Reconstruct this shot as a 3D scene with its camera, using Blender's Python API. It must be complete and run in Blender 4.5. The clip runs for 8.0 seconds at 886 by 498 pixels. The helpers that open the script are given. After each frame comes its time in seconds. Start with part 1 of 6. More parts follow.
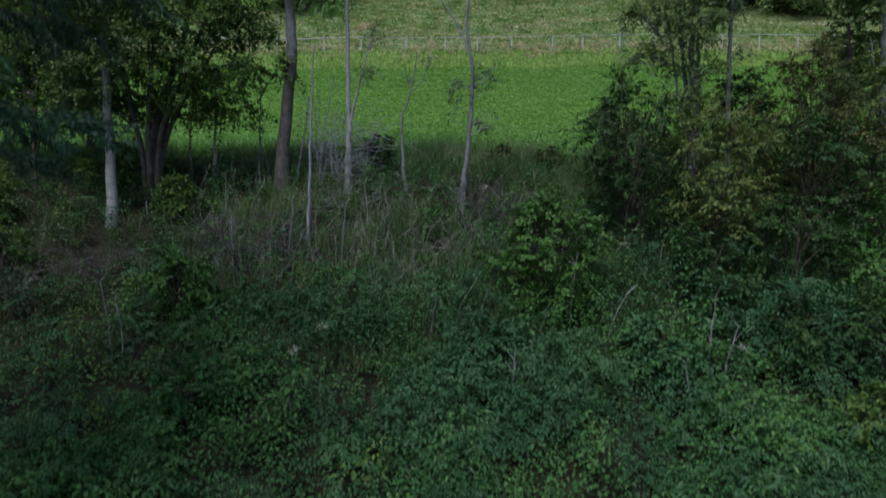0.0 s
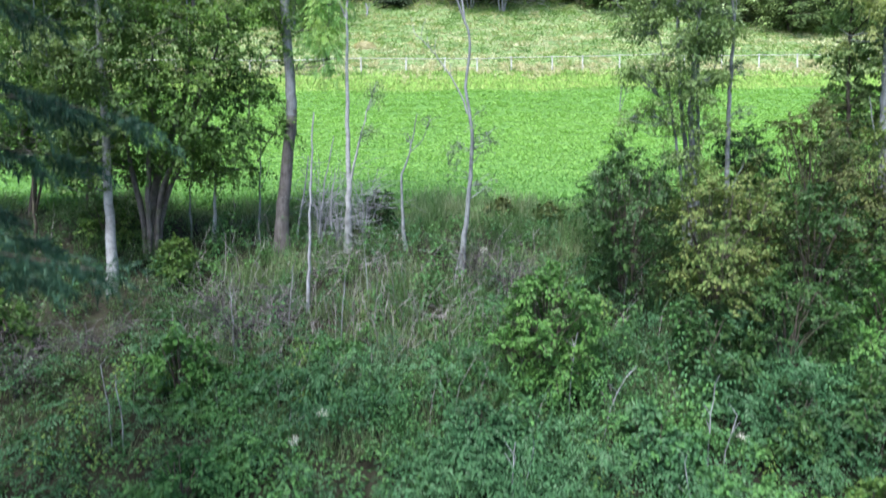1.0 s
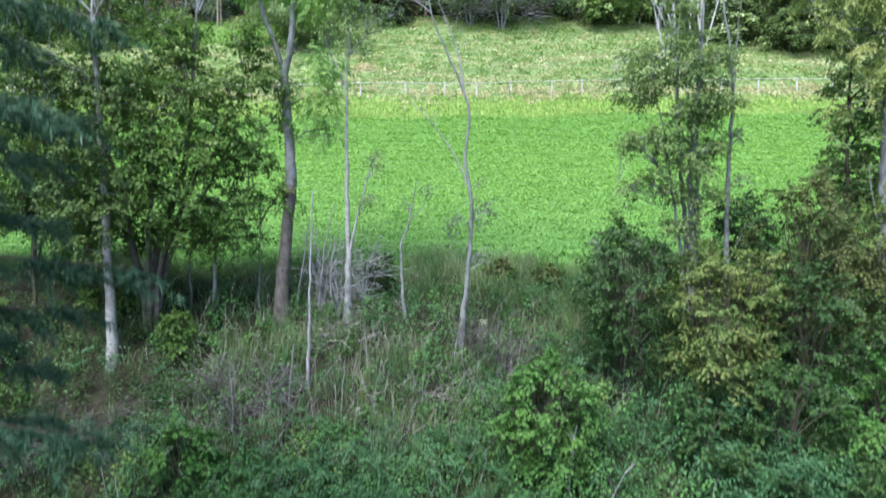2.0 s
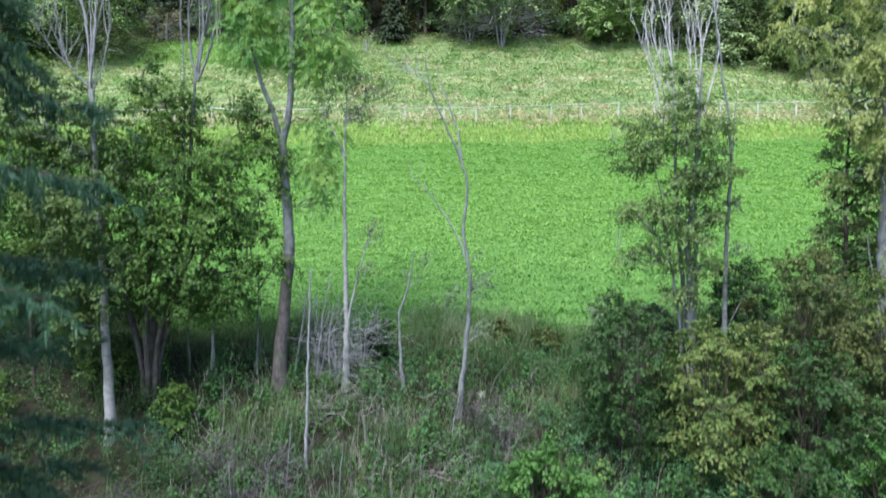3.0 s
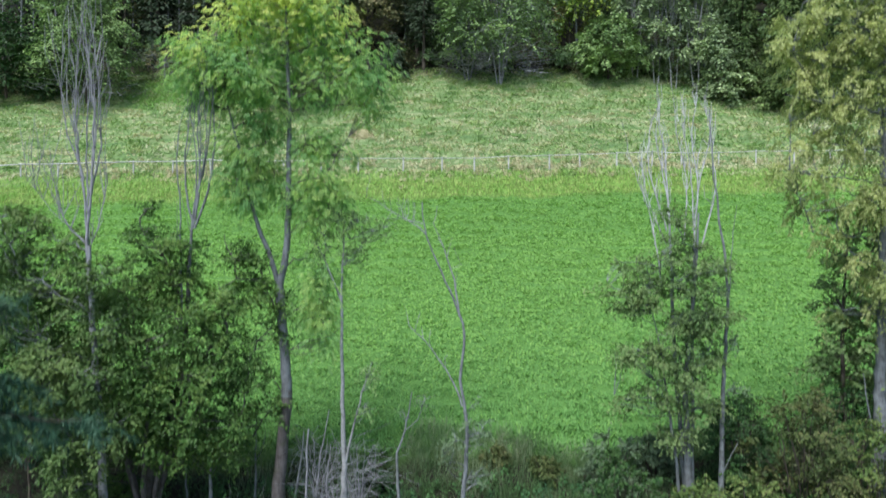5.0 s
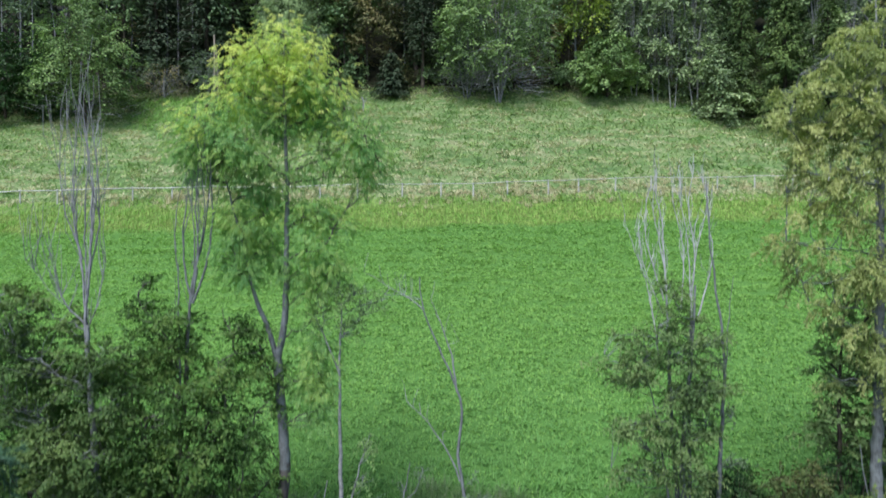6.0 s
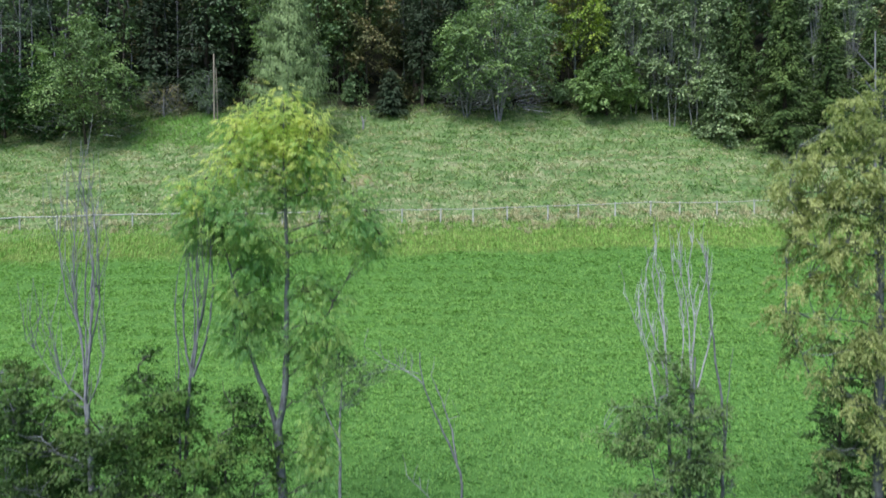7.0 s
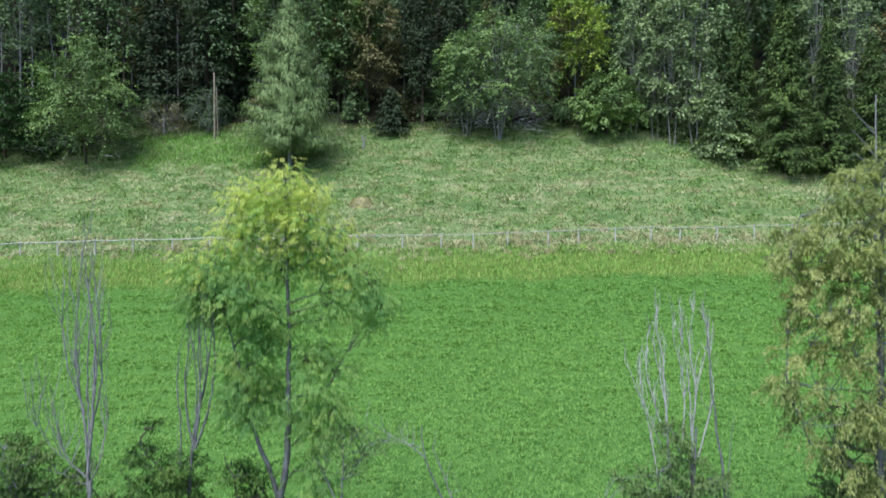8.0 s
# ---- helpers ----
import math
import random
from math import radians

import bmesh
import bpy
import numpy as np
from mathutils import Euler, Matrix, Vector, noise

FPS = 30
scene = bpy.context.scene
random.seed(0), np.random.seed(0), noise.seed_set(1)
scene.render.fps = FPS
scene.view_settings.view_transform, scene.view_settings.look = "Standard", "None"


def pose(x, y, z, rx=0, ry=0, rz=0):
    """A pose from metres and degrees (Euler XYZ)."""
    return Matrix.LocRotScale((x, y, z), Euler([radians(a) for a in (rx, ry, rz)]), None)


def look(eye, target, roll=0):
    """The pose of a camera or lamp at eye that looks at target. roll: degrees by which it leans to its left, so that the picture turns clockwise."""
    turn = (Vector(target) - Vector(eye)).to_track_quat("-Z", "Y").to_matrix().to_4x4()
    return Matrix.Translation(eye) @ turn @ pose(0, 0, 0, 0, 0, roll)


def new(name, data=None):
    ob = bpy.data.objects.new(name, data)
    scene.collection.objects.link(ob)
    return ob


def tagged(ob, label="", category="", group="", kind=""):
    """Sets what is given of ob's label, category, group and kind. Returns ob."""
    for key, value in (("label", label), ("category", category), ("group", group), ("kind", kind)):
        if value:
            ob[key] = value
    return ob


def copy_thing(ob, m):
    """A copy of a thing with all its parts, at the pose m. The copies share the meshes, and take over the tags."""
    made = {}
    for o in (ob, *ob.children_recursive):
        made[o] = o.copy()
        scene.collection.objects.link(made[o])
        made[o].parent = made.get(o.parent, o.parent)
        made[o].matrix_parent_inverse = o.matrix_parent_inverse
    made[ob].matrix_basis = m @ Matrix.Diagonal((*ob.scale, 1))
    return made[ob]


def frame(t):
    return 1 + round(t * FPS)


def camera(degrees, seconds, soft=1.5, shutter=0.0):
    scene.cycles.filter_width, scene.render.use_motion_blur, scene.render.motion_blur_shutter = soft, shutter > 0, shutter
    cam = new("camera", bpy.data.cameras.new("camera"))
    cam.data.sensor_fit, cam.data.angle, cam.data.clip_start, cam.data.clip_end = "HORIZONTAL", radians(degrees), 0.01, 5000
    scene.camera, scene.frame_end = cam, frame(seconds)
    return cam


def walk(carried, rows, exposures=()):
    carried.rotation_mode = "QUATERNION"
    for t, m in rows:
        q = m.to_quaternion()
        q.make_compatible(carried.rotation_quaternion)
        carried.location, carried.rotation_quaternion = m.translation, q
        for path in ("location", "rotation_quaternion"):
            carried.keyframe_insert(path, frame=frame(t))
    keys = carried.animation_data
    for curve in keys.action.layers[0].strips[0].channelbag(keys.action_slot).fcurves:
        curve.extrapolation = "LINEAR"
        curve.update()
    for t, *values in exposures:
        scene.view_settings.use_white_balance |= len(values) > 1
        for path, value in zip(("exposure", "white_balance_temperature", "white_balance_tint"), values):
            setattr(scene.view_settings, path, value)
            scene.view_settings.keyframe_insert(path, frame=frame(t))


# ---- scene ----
cam = camera(72.0, 8.0, 1.65, 0.9)
METRES, EYE, TILT, LEAN, TURN = 16.5, 8.0, 0.0, 0.0, 0.0
ROWS = [
    (0.0, 0.0, 0.0, 0.0, -0.0, 0.0, -0.0),
    (0.5, 0.0004, -0.0005, 0.0491, 0.0, -0.053, 0.02),
    (1.0, 0.0005, -0.0013, 0.1075, -0.007, -0.04, 0.03),
    (1.5, 0.0005, -0.0023, 0.1696, -0.02, -0.053, 0.07),
    (3.0, 0.0045, -0.002, 0.3551, -0.02, -0.053, 0.1),
    (3.5, 0.0062, -0.0019, 0.4178, -0.02, -0.033, 0.15),
    (4.0, 0.0071, -0.0019, 0.4815, -0.033, -0.033, 0.19),
    (4.5, 0.008, -0.0018, 0.5459, -0.053, -0.04, 0.24),
    (6.0, 0.0151, -0.0055, 0.7431, -0.066, -0.105, 0.37),
    (6.5, 0.0165, -0.0059, 0.8075, -0.079, -0.092, 0.4),
    (7.0, 0.0154, -0.0059, 0.8722, -0.099, -0.092, 0.42),
    (7.5, 0.014, -0.0068, 0.936, -0.105, -0.092, 0.42),
    (8.0, 0.0131, -0.0078, 0.9997, -0.119, -0.079, 0.42),
]
EXPOSURES = [(0.0, -1.7), (0.25, -1.3), (0.5, -0.45), (0.75, -0.15), (1.0, 0.2), (1.7, 0.12), (3.0, -0.18), (4.5, -0.48), (6.0, -0.77), (8.0, -0.85)]
EXPOSE = 1.6
walk(cam, [(t, pose(0, 0, EYE, TILT, LEAN, TURN) @ pose(METRES * x, METRES * y, METRES * z, 90 + pitch, roll, yaw)) for t, x, y, z, yaw, pitch, roll in ROWS],
     [(t, e + EXPOSE, 6300, 16 - 0.75 * t) for t, e in EXPOSURES])

# ---- light: soft daylight from a bright, hazy sky ----
SUN_TURN, SUN_HEIGHT = radians(208), radians(61)
world = bpy.data.worlds.new("sky")
scene.world = world
world.use_nodes = True
wn = world.node_tree.nodes
sky = wn.new("ShaderNodeTexSky")
sky.sky_type, sky.sun_disc = "NISHITA", False
sky.sun_elevation, sky.sun_rotation = SUN_HEIGHT, SUN_TURN
sky.air_density, sky.dust_density = 1.0, 1.0
world.node_tree.links.new(sky.outputs[0], wn["Background"].inputs[0])
wn["Background"].inputs[1].default_value = 0.092
sun = new("sun", bpy.data.lights.new("sun", "SUN"))
sun.data.energy, sun.data.angle, sun.data.color = 2.85, radians(36), (1.0, 0.99, 0.97)
sun_dir = Vector((math.sin(SUN_TURN) * math.cos(SUN_HEIGHT), math.cos(SUN_TURN) * math.cos(SUN_HEIGHT), math.sin(SUN_HEIGHT)))
sun.matrix_world = look(sun_dir * 80, (0, 0, 0))


# ---- materials ----
def material(name, rough=0.7):
    m = bpy.data.materials.new(name)
    m.use_nodes = True
    b = m.node_tree.nodes["Principled BSDF"]
    b.inputs["Roughness"].default_value = rough
    b.inputs["Specular IOR Level"].default_value = 0.2
    return m, m.node_tree.nodes, m.node_tree.links.new, b


def ramp(nodes, stops):
    r = nodes.new("ShaderNodeValToRGB")
    e = r.color_ramp.elements
    while len(e) < len(stops):
        e.new(0.5)
    for el, (p, c) in zip(e, stops):
        el.position, el.color = p, (*c, 1)
    return r


def noise_node(nodes, link, coords, size, detail=4, rough=0.6):
    n = nodes.new("ShaderNodeTexNoise")
    n.inputs["Scale"].default_value, n.inputs["Detail"].default_value, n.inputs["Roughness"].default_value = size, detail, rough
    link(coords, n.inputs["Vector"])
    return n.outputs["Fac"]


def maths(nodes, link, op, a, b):
    n = nodes.new("ShaderNodeMath")
    n.operation = op
    for i, v in enumerate((a, b)):
        if isinstance(v, (int, float)):
            n.inputs[i].default_value = v
        else:
            link(v, n.inputs[i])
    return n.outputs[0]


def mixed(nodes, link, fac, a, b, blend="MIX"):
    n = nodes.new("ShaderNodeMix")
    n.data_type, n.blend_type = "RGBA", blend
    for sock, v in ((n.inputs[0], fac), (n.inputs[6], a), (n.inputs[7], b)):
        if isinstance(v, (int, float)):
            sock.default_value = v
        elif isinstance(v, tuple):
            sock.default_value = (*v, 1)
        else:
            link(v, sock)
    return n.outputs[2]


def leaf_material(name, cols, through_light=0.3, rough=0.5, patch=0.6, patch_size=0.5):
    """Leaves: each island takes its own tone; patches of the plant lean to the last tone."""
    m, nodes, link, b = material(name, rough)
    geo = nodes.new("ShaderNodeNewGeometry")
    n = len(cols)
    r = ramp(nodes, [((i + 0.5) / n, c) for i, c in enumerate(cols)])
    big = noise_node(nodes, link, geo.outputs["Position"], patch_size, 3)
    lift = maths(nodes, link, "MULTIPLY", maths(nodes, link, "SUBTRACT", big, 0.5), patch * 2.2)
    own = maths(nodes, link, "ADD", maths(nodes, link, "MULTIPLY", geo.outputs["Random Per Island"], 0.42), 0.29)
    link(maths(nodes, link, "ADD", own, lift), r.inputs[0])
    fine = noise_node(nodes, link, geo.outputs["Position"], 18, 2)
    col = mixed(nodes, link, maths(nodes, link, "MULTIPLY", fine, 0.35), r.outputs[0], tuple(v * 0.6 for v in cols[0]))
    link(col, b.inputs["Base Color"])
    t = nodes.new("ShaderNodeBsdfTranslucent")
    glow = mixed(nodes, link, 1.0, col, (1.5, 1.55, 1.2), "MULTIPLY")
    link(glow, t.inputs["Color"])
    mx = nodes.new("ShaderNodeMixShader")
    mx.inputs[0].default_value = through_light
    link(b.outputs[0], mx.inputs[1])
    link(t.outputs[0], mx.inputs[2])
    link(mx.outputs[0], nodes["Material Output"].inputs["Surface"])
    return m


def bark_material(name, light, dark, scale=6.0, rings=0.0, moss=0.0):
    m, nodes, link, b = material(name, 0.85)
    tc = nodes.new("ShaderNodeNewGeometry")
    stretch = nodes.new("ShaderNodeMapping")
    stretch.inputs["Scale"].default_value = (1, 1, 0.22) if not rings else (0.3, 0.3, 2.2)
    link(tc.outputs["Position"], stretch.inputs["Vector"])
    a = noise_node(nodes, link, stretch.outputs[0], scale * 3, 6, 0.7)
    c = noise_node(nodes, link, tc.outputs["Position"], 3.6, 5, 0.7)
    r = ramp(nodes, [(0.38, dark), (0.56, light)])
    link(maths(nodes, link, "ADD", maths(nodes, link, "MULTIPLY", a, 0.45), maths(nodes, link, "MULTIPLY", c, 0.55)), r.inputs[0])
    out = r.outputs[0]
    if moss:
        mask = ramp(nodes, [(0.5, (0, 0, 0)), (0.65, (1, 1, 1))])
        link(noise_node(nodes, link, tc.outputs["Position"], 2.7, 5), mask.inputs[0])
        out = mixed(nodes, link, maths(nodes, link, "MULTIPLY", mask.outputs[0], moss), out, (0.09, 0.13, 0.04))
    link(out, b.inputs["Base Color"])
    bump = nodes.new("ShaderNodeBump")
    bump.inputs["Strength"].default_value, bump.inputs["Distance"].default_value = 0.7, 0.02
    link(a, bump.inputs["Height"])
    link(bump.outputs[0], b.inputs["Normal"])
    return m


def ground_material():
    """One sheet: weedy soil on the bank, mown meadow, rough dry pasture, forest floor."""
    m, nodes, link, b = material("hillside_soil_and_grass", 0.95)
    g = nodes.new("ShaderNodeNewGeometry")
    p = g.outputs["Position"]
    sep = nodes.new("ShaderNodeSeparateXYZ")
    link(p, sep.inputs[0])
    wob = maths(nodes, link, "MULTIPLY", maths(nodes, link, "SUBTRACT", noise_node(nodes, link, p, 0.5, 5), 0.5), 3.0)
    y = maths(nodes, link, "ADD", sep.outputs[1], wob)
    tilt = maths(nodes, link, "ADD", y, maths(nodes, link, "MULTIPLY", sep.outputs[0], -0.025))

    def step(at, soft, v=y):
        n = nodes.new("ShaderNodeMapRange")
        n.interpolation_type = "SMOOTHSTEP"
        n.inputs[1].default_value, n.inputs[2].default_value = at - soft, at + soft
        link(v, n.inputs[0])
        return n.outputs[0]

    n1, n2 = noise_node(nodes, link, p, 2.2, 6, 0.7), noise_node(nodes, link, p, 0.25, 3)
    n3 = noise_node(nodes, link, p, 9.0, 5, 0.75)
    turf = maths(nodes, link, "ADD", maths(nodes, link, "MULTIPLY", n3, 0.65), maths(nodes, link, "MULTIPLY", n1, 0.35))
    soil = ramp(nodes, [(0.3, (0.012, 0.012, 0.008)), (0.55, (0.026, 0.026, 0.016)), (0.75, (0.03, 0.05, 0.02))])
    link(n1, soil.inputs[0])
    mead = ramp(nodes, [(0.36, (0.052, 0.13, 0.026)), (0.5, (0.074, 0.174, 0.037)), (0.64, (0.095, 0.205, 0.047))])
    link(turf, mead.inputs[0])
    strip = ramp(nodes, [(0.35, (0.07, 0.13, 0.025)), (0.65, (0.12, 0.17, 0.04))])
    link(n1, strip.inputs[0])
    dry = ramp(nodes, [(0.36, (0.066, 0.13, 0.048)), (0.5, (0.122, 0.2, 0.07)), (0.62, (0.28, 0.3, 0.17))])
    along = nodes.new("ShaderNodeMapping")
    along.inputs["Scale"].default_value = (0.3, 1.3, 0.6)
    link(p, along.inputs["Vector"])
    band = noise_node(nodes, link, along.outputs[0], 1.0, 4, 0.6)
    link(maths(nodes, link, "ADD", maths(nodes, link, "MULTIPLY", turf, 0.5), maths(nodes, link, "MULTIPLY", band, 0.5)), dry.inputs[0])
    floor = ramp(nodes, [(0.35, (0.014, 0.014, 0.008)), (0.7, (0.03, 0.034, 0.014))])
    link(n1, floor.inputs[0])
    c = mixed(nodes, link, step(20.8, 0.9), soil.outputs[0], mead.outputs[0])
    c = mixed(nodes, link, step(47.0, 0.5, tilt), c, strip.outputs[0])
    c = mixed(nodes, link, step(50.2, 0.8, tilt), c, dry.outputs[0])
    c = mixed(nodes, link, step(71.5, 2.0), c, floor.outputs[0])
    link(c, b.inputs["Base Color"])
    bump = nodes.new("ShaderNodeBump")
    bump.inputs["Strength"].default_value, bump.inputs["Distance"].default_value = 0.7, 0.08
    link(noise_node(nodes, link, p, 5.0, 7, 0.7), bump.inputs["Height"])
    link(bump.outputs[0], b.inputs["Normal"])
    return m


GROUND = ground_material()
MEADOW = leaf_material("mown_grass", [(0.166, 0.342, 0.0784), (0.209, 0.402, 0.0949), (0.275, 0.463, 0.124)], 0.3, 0.6, 0.4, 3.5)
# meadow tones made bluer and darker, putting dimmer lower-slope light into the colour
DIMMED_MEADOW = leaf_material("dimmed_meadow_grass", [(0.111, 0.264, 0.0668), (0.139, 0.31, 0.0809), (0.184, 0.356, 0.106)], 0.3, 0.6, 0.4, 3.5)
STRIP = leaf_material("uncut_grass", [(0.169, 0.341, 0.0656), (0.243, 0.431, 0.0882), (0.369, 0.477, 0.144)], 0.15, 0.6, 0.9, 1.3)
DRY = leaf_material("dry_pasture_grass", [(0.127, 0.258, 0.065), (0.221, 0.373, 0.108), (0.342, 0.45, 0.168), (0.552, 0.516, 0.325)], 0.12, 0.7, 1.15, 0.55)
PALE_GRASS = leaf_material("bleached_grass", [(0.321, 0.383, 0.19), (0.482, 0.493, 0.297), (0.669, 0.617, 0.431)], 0.12, 0.7, 0.6, 1.0)
STRAW = leaf_material("straw", [(0.414, 0.402, 0.23), (0.517, 0.494, 0.299), (0.621, 0.586, 0.391)], 0.2, 0.8, 0.4, 1.0)
BANK_GRASS = leaf_material("bank_grass", [(0.0662, 0.146, 0.0493), (0.132, 0.213, 0.0935), (0.275, 0.318, 0.197)], 0.3, 0.6, 0.8, 0.7)
WEED_BLUE = leaf_material("weed_leaf_bluish", [(0.0334, 0.102, 0.044), (0.0546, 0.145, 0.0598), (0.0915, 0.21, 0.0871)], 0.17, 0.45, 0.6, 0.6)
WEED_GREEN = leaf_material("weed_leaf_green", [(0.0427, 0.132, 0.0456), (0.0731, 0.194, 0.057), (0.125, 0.282, 0.0789)], 0.21, 0.5, 0.7, 0.6)
WEED_YELLOW = leaf_material("weed_leaf_yellowing", [(0.132, 0.252, 0.065), (0.18, 0.3, 0.072), (0.264, 0.348, 0.094)], 0.3, 0.5, 0.5, 0.8)
DEAD_STALK = bark_material("dead_stalk", (0.317, 0.302, 0.293), (0.125, 0.115, 0.115), 9)
LEAF_DARK = leaf_material("dark_leaf", [(0.0482, 0.109, 0.0294), (0.0809, 0.173, 0.0426), (0.183, 0.289, 0.0739)], 0.29, 0.45, 0.7, 0.45)
LEAF_ASH = leaf_material("ash_leaf", [(0.16, 0.34, 0.13), (0.28, 0.47, 0.16), (0.45, 0.58, 0.19)], 0.42, 0.5, 0.8, 1.0)
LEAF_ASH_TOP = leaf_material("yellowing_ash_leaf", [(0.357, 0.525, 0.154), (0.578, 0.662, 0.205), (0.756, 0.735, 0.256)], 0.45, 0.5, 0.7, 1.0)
LEAF_OLIVE = leaf_material("olive_leaf", [(0.237, 0.304, 0.12), (0.38, 0.441, 0.175), (0.551, 0.578, 0.27)], 0.4, 0.5, 0.7, 0.6)
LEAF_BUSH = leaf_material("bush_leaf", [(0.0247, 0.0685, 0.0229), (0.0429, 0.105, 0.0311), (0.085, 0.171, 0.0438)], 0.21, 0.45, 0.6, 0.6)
LEAF_TAN = leaf_material("tan_bush_leaf", [(0.0764, 0.145, 0.0402), (0.132, 0.209, 0.0576), (0.264, 0.298, 0.0959)], 0.21, 0.5, 0.6, 0.6)
LEAF_BROWN = leaf_material("russet_bush_leaf", [(0.0579, 0.101, 0.032), (0.101, 0.138, 0.0431), (0.175, 0.17, 0.0677)], 0.17, 0.5, 0.6, 0.5)
LEAF_GREY = leaf_material("greyish_leaf", [(0.092, 0.155, 0.086), (0.138, 0.213, 0.115), (0.207, 0.287, 0.161)], 0.25, 0.55, 0.6, 0.35)
LEAF_FOREST = leaf_material("forest_leaf", [(0.0618, 0.116, 0.057), (0.163, 0.273, 0.12), (0.358, 0.525, 0.234)], 0.14, 0.5, 0.7, 0.2)
LEAF_LIME = leaf_material("lime_forest_leaf", [(0.114, 0.19, 0.042), (0.331, 0.481, 0.0817), (0.698, 0.823, 0.159)], 0.14, 0.5, 0.5, 0.3)
LEAF_RUST = leaf_material("turning_forest_leaf", [(0.0847, 0.111, 0.0448), (0.196, 0.22, 0.092), (0.433, 0.354, 0.178)], 0.14, 0.5, 0.6, 0.3)
LEAF_LARCH = leaf_material("larch_needles", [(0.141, 0.225, 0.0904), (0.247, 0.358, 0.151), (0.384, 0.508, 0.227)], 0.15, 0.6, 0.5, 0.4)
NEEDLE_DARK = leaf_material("deep_spruce_needles", [(0.03, 0.055, 0.03), (0.05, 0.085, 0.042), (0.08, 0.115, 0.06)], 0.1, 0.6, 0.6, 0.3)
NEEDLE = leaf_material("spruce_needles", [(0.0306, 0.063, 0.0194), (0.0982, 0.171, 0.0499), (0.255, 0.37, 0.114)], 0.06, 0.6, 0.6, 0.3)
PINE = leaf_material("pine_needles", [(0.022, 0.066, 0.042), (0.045, 0.115, 0.068), (0.085, 0.18, 0.105)], 0.12, 0.5, 0.8, 1.6)
LEAF_FRESH = leaf_material("fresh_bush_leaf", [(0.0455, 0.136, 0.0329), (0.0773, 0.198, 0.0446), (0.136, 0.286, 0.0651)], 0.21, 0.45, 0.6, 0.8)
LEAF_EDGE = leaf_material("edge_tree_leaf", [(0.112, 0.197, 0.0742), (0.176, 0.268, 0.098), (0.267, 0.351, 0.141)], 0.3, 0.5, 0.6, 0.5)
LEAF_MIXED = leaf_material("mixed_green_leaf", [(0.0574, 0.12, 0.0355), (0.0952, 0.172, 0.0505), (0.166, 0.246, 0.0767)], 0.21, 0.5, 0.7, 0.45)
LEAF_FIELD = leaf_material("field_maple_leaf", [(0.0738, 0.136, 0.0492), (0.187, 0.311, 0.11), (0.403, 0.571, 0.202)], 0.14, 0.5, 0.6, 0.3)
LEAF_ALDER = leaf_material("alder_leaf", [(0.114, 0.172, 0.087), (0.261, 0.368, 0.18), (0.537, 0.667, 0.337)], 0.14, 0.5, 0.6, 0.3)
PETAL = leaf_material("white_petals", [(0.6, 0.6, 0.52), (0.75, 0.75, 0.68)], 0.2, 0.6, 0.2, 2.0)
BARK_GREY = bark_material("grey_bark", (0.215, 0.239, 0.244), (0.088, 0.0929, 0.0938), 6, 0, 0.15)
BARK_WARM = bark_material("brownish_bark", (0.151, 0.14, 0.134), (0.0576, 0.0507, 0.0462), 6, 0, 0.25)
BARK_PALE = bark_material("pale_bark", (0.358, 0.373, 0.373), (0.157, 0.161, 0.157), 5, 1, 0.08)
BARK_DARK = bark_material("dark_bark", (0.10, 0.085, 0.07), (0.03, 0.025, 0.02), 6, 0, 0.3)
BARK_DEAD = bark_material("dead_wood", (0.309, 0.321, 0.339), (0.13, 0.132, 0.138), 7)
BARK_WHITE = bark_material("bleached_dead_wood", (0.52, 0.535, 0.554), (0.249, 0.249, 0.262), 7)
BRUSHWOOD = bark_material("dead_brushwood", (0.105, 0.098, 0.101), (0.042, 0.0385, 0.0406), 8)
WOOD_GREY = bark_material("weathered_fence_wood", (0.593, 0.593, 0.582), (0.331, 0.331, 0.319), 8)
WOOD_POLE = bark_material("weathered_pole_wood", (0.35, 0.315, 0.259), (0.182, 0.154, 0.119), 8)

# ---- shape helpers ----
KNOTS = np.array([(-900, -4), (-60, -1), (-3, 0), (4, 0.6), (10.8, 4.2), (14.5, 6.9), (18, 9.75), (21.5, 11.45), (28, 13.3), (36, 16.1), (42, 18.9),
                  (48, 22.6), (51, 24.6), (57, 28.4), (62, 31.6), (67, 35), (71, 38), (75, 41), (100, 58), (160, 90), (300, 140), (1500, 260)], float)


def value_noise(x, y, seed=0):
    xi, yi = np.floor(x).astype(np.int64), np.floor(y).astype(np.int64)
    fx, fy = x - xi, y - yi
    fx, fy = fx * fx * (3 - 2 * fx), fy * fy * (3 - 2 * fy)

    def h(a, b):
        v = (a * 374761393 + b * 668265263 + seed * 974634777) & 0xFFFFFFFF
        v = ((v ^ (v >> 13)) * 1274126177) & 0xFFFFFFFF
        return ((v ^ (v >> 16)) & 0xFFFF) / 65535.0

    return (h(xi, yi) * (1 - fx) + h(xi + 1, yi) * fx) * (1 - fy) + (h(xi, yi + 1) * (1 - fx) + h(xi + 1, yi + 1) * fx) * fy


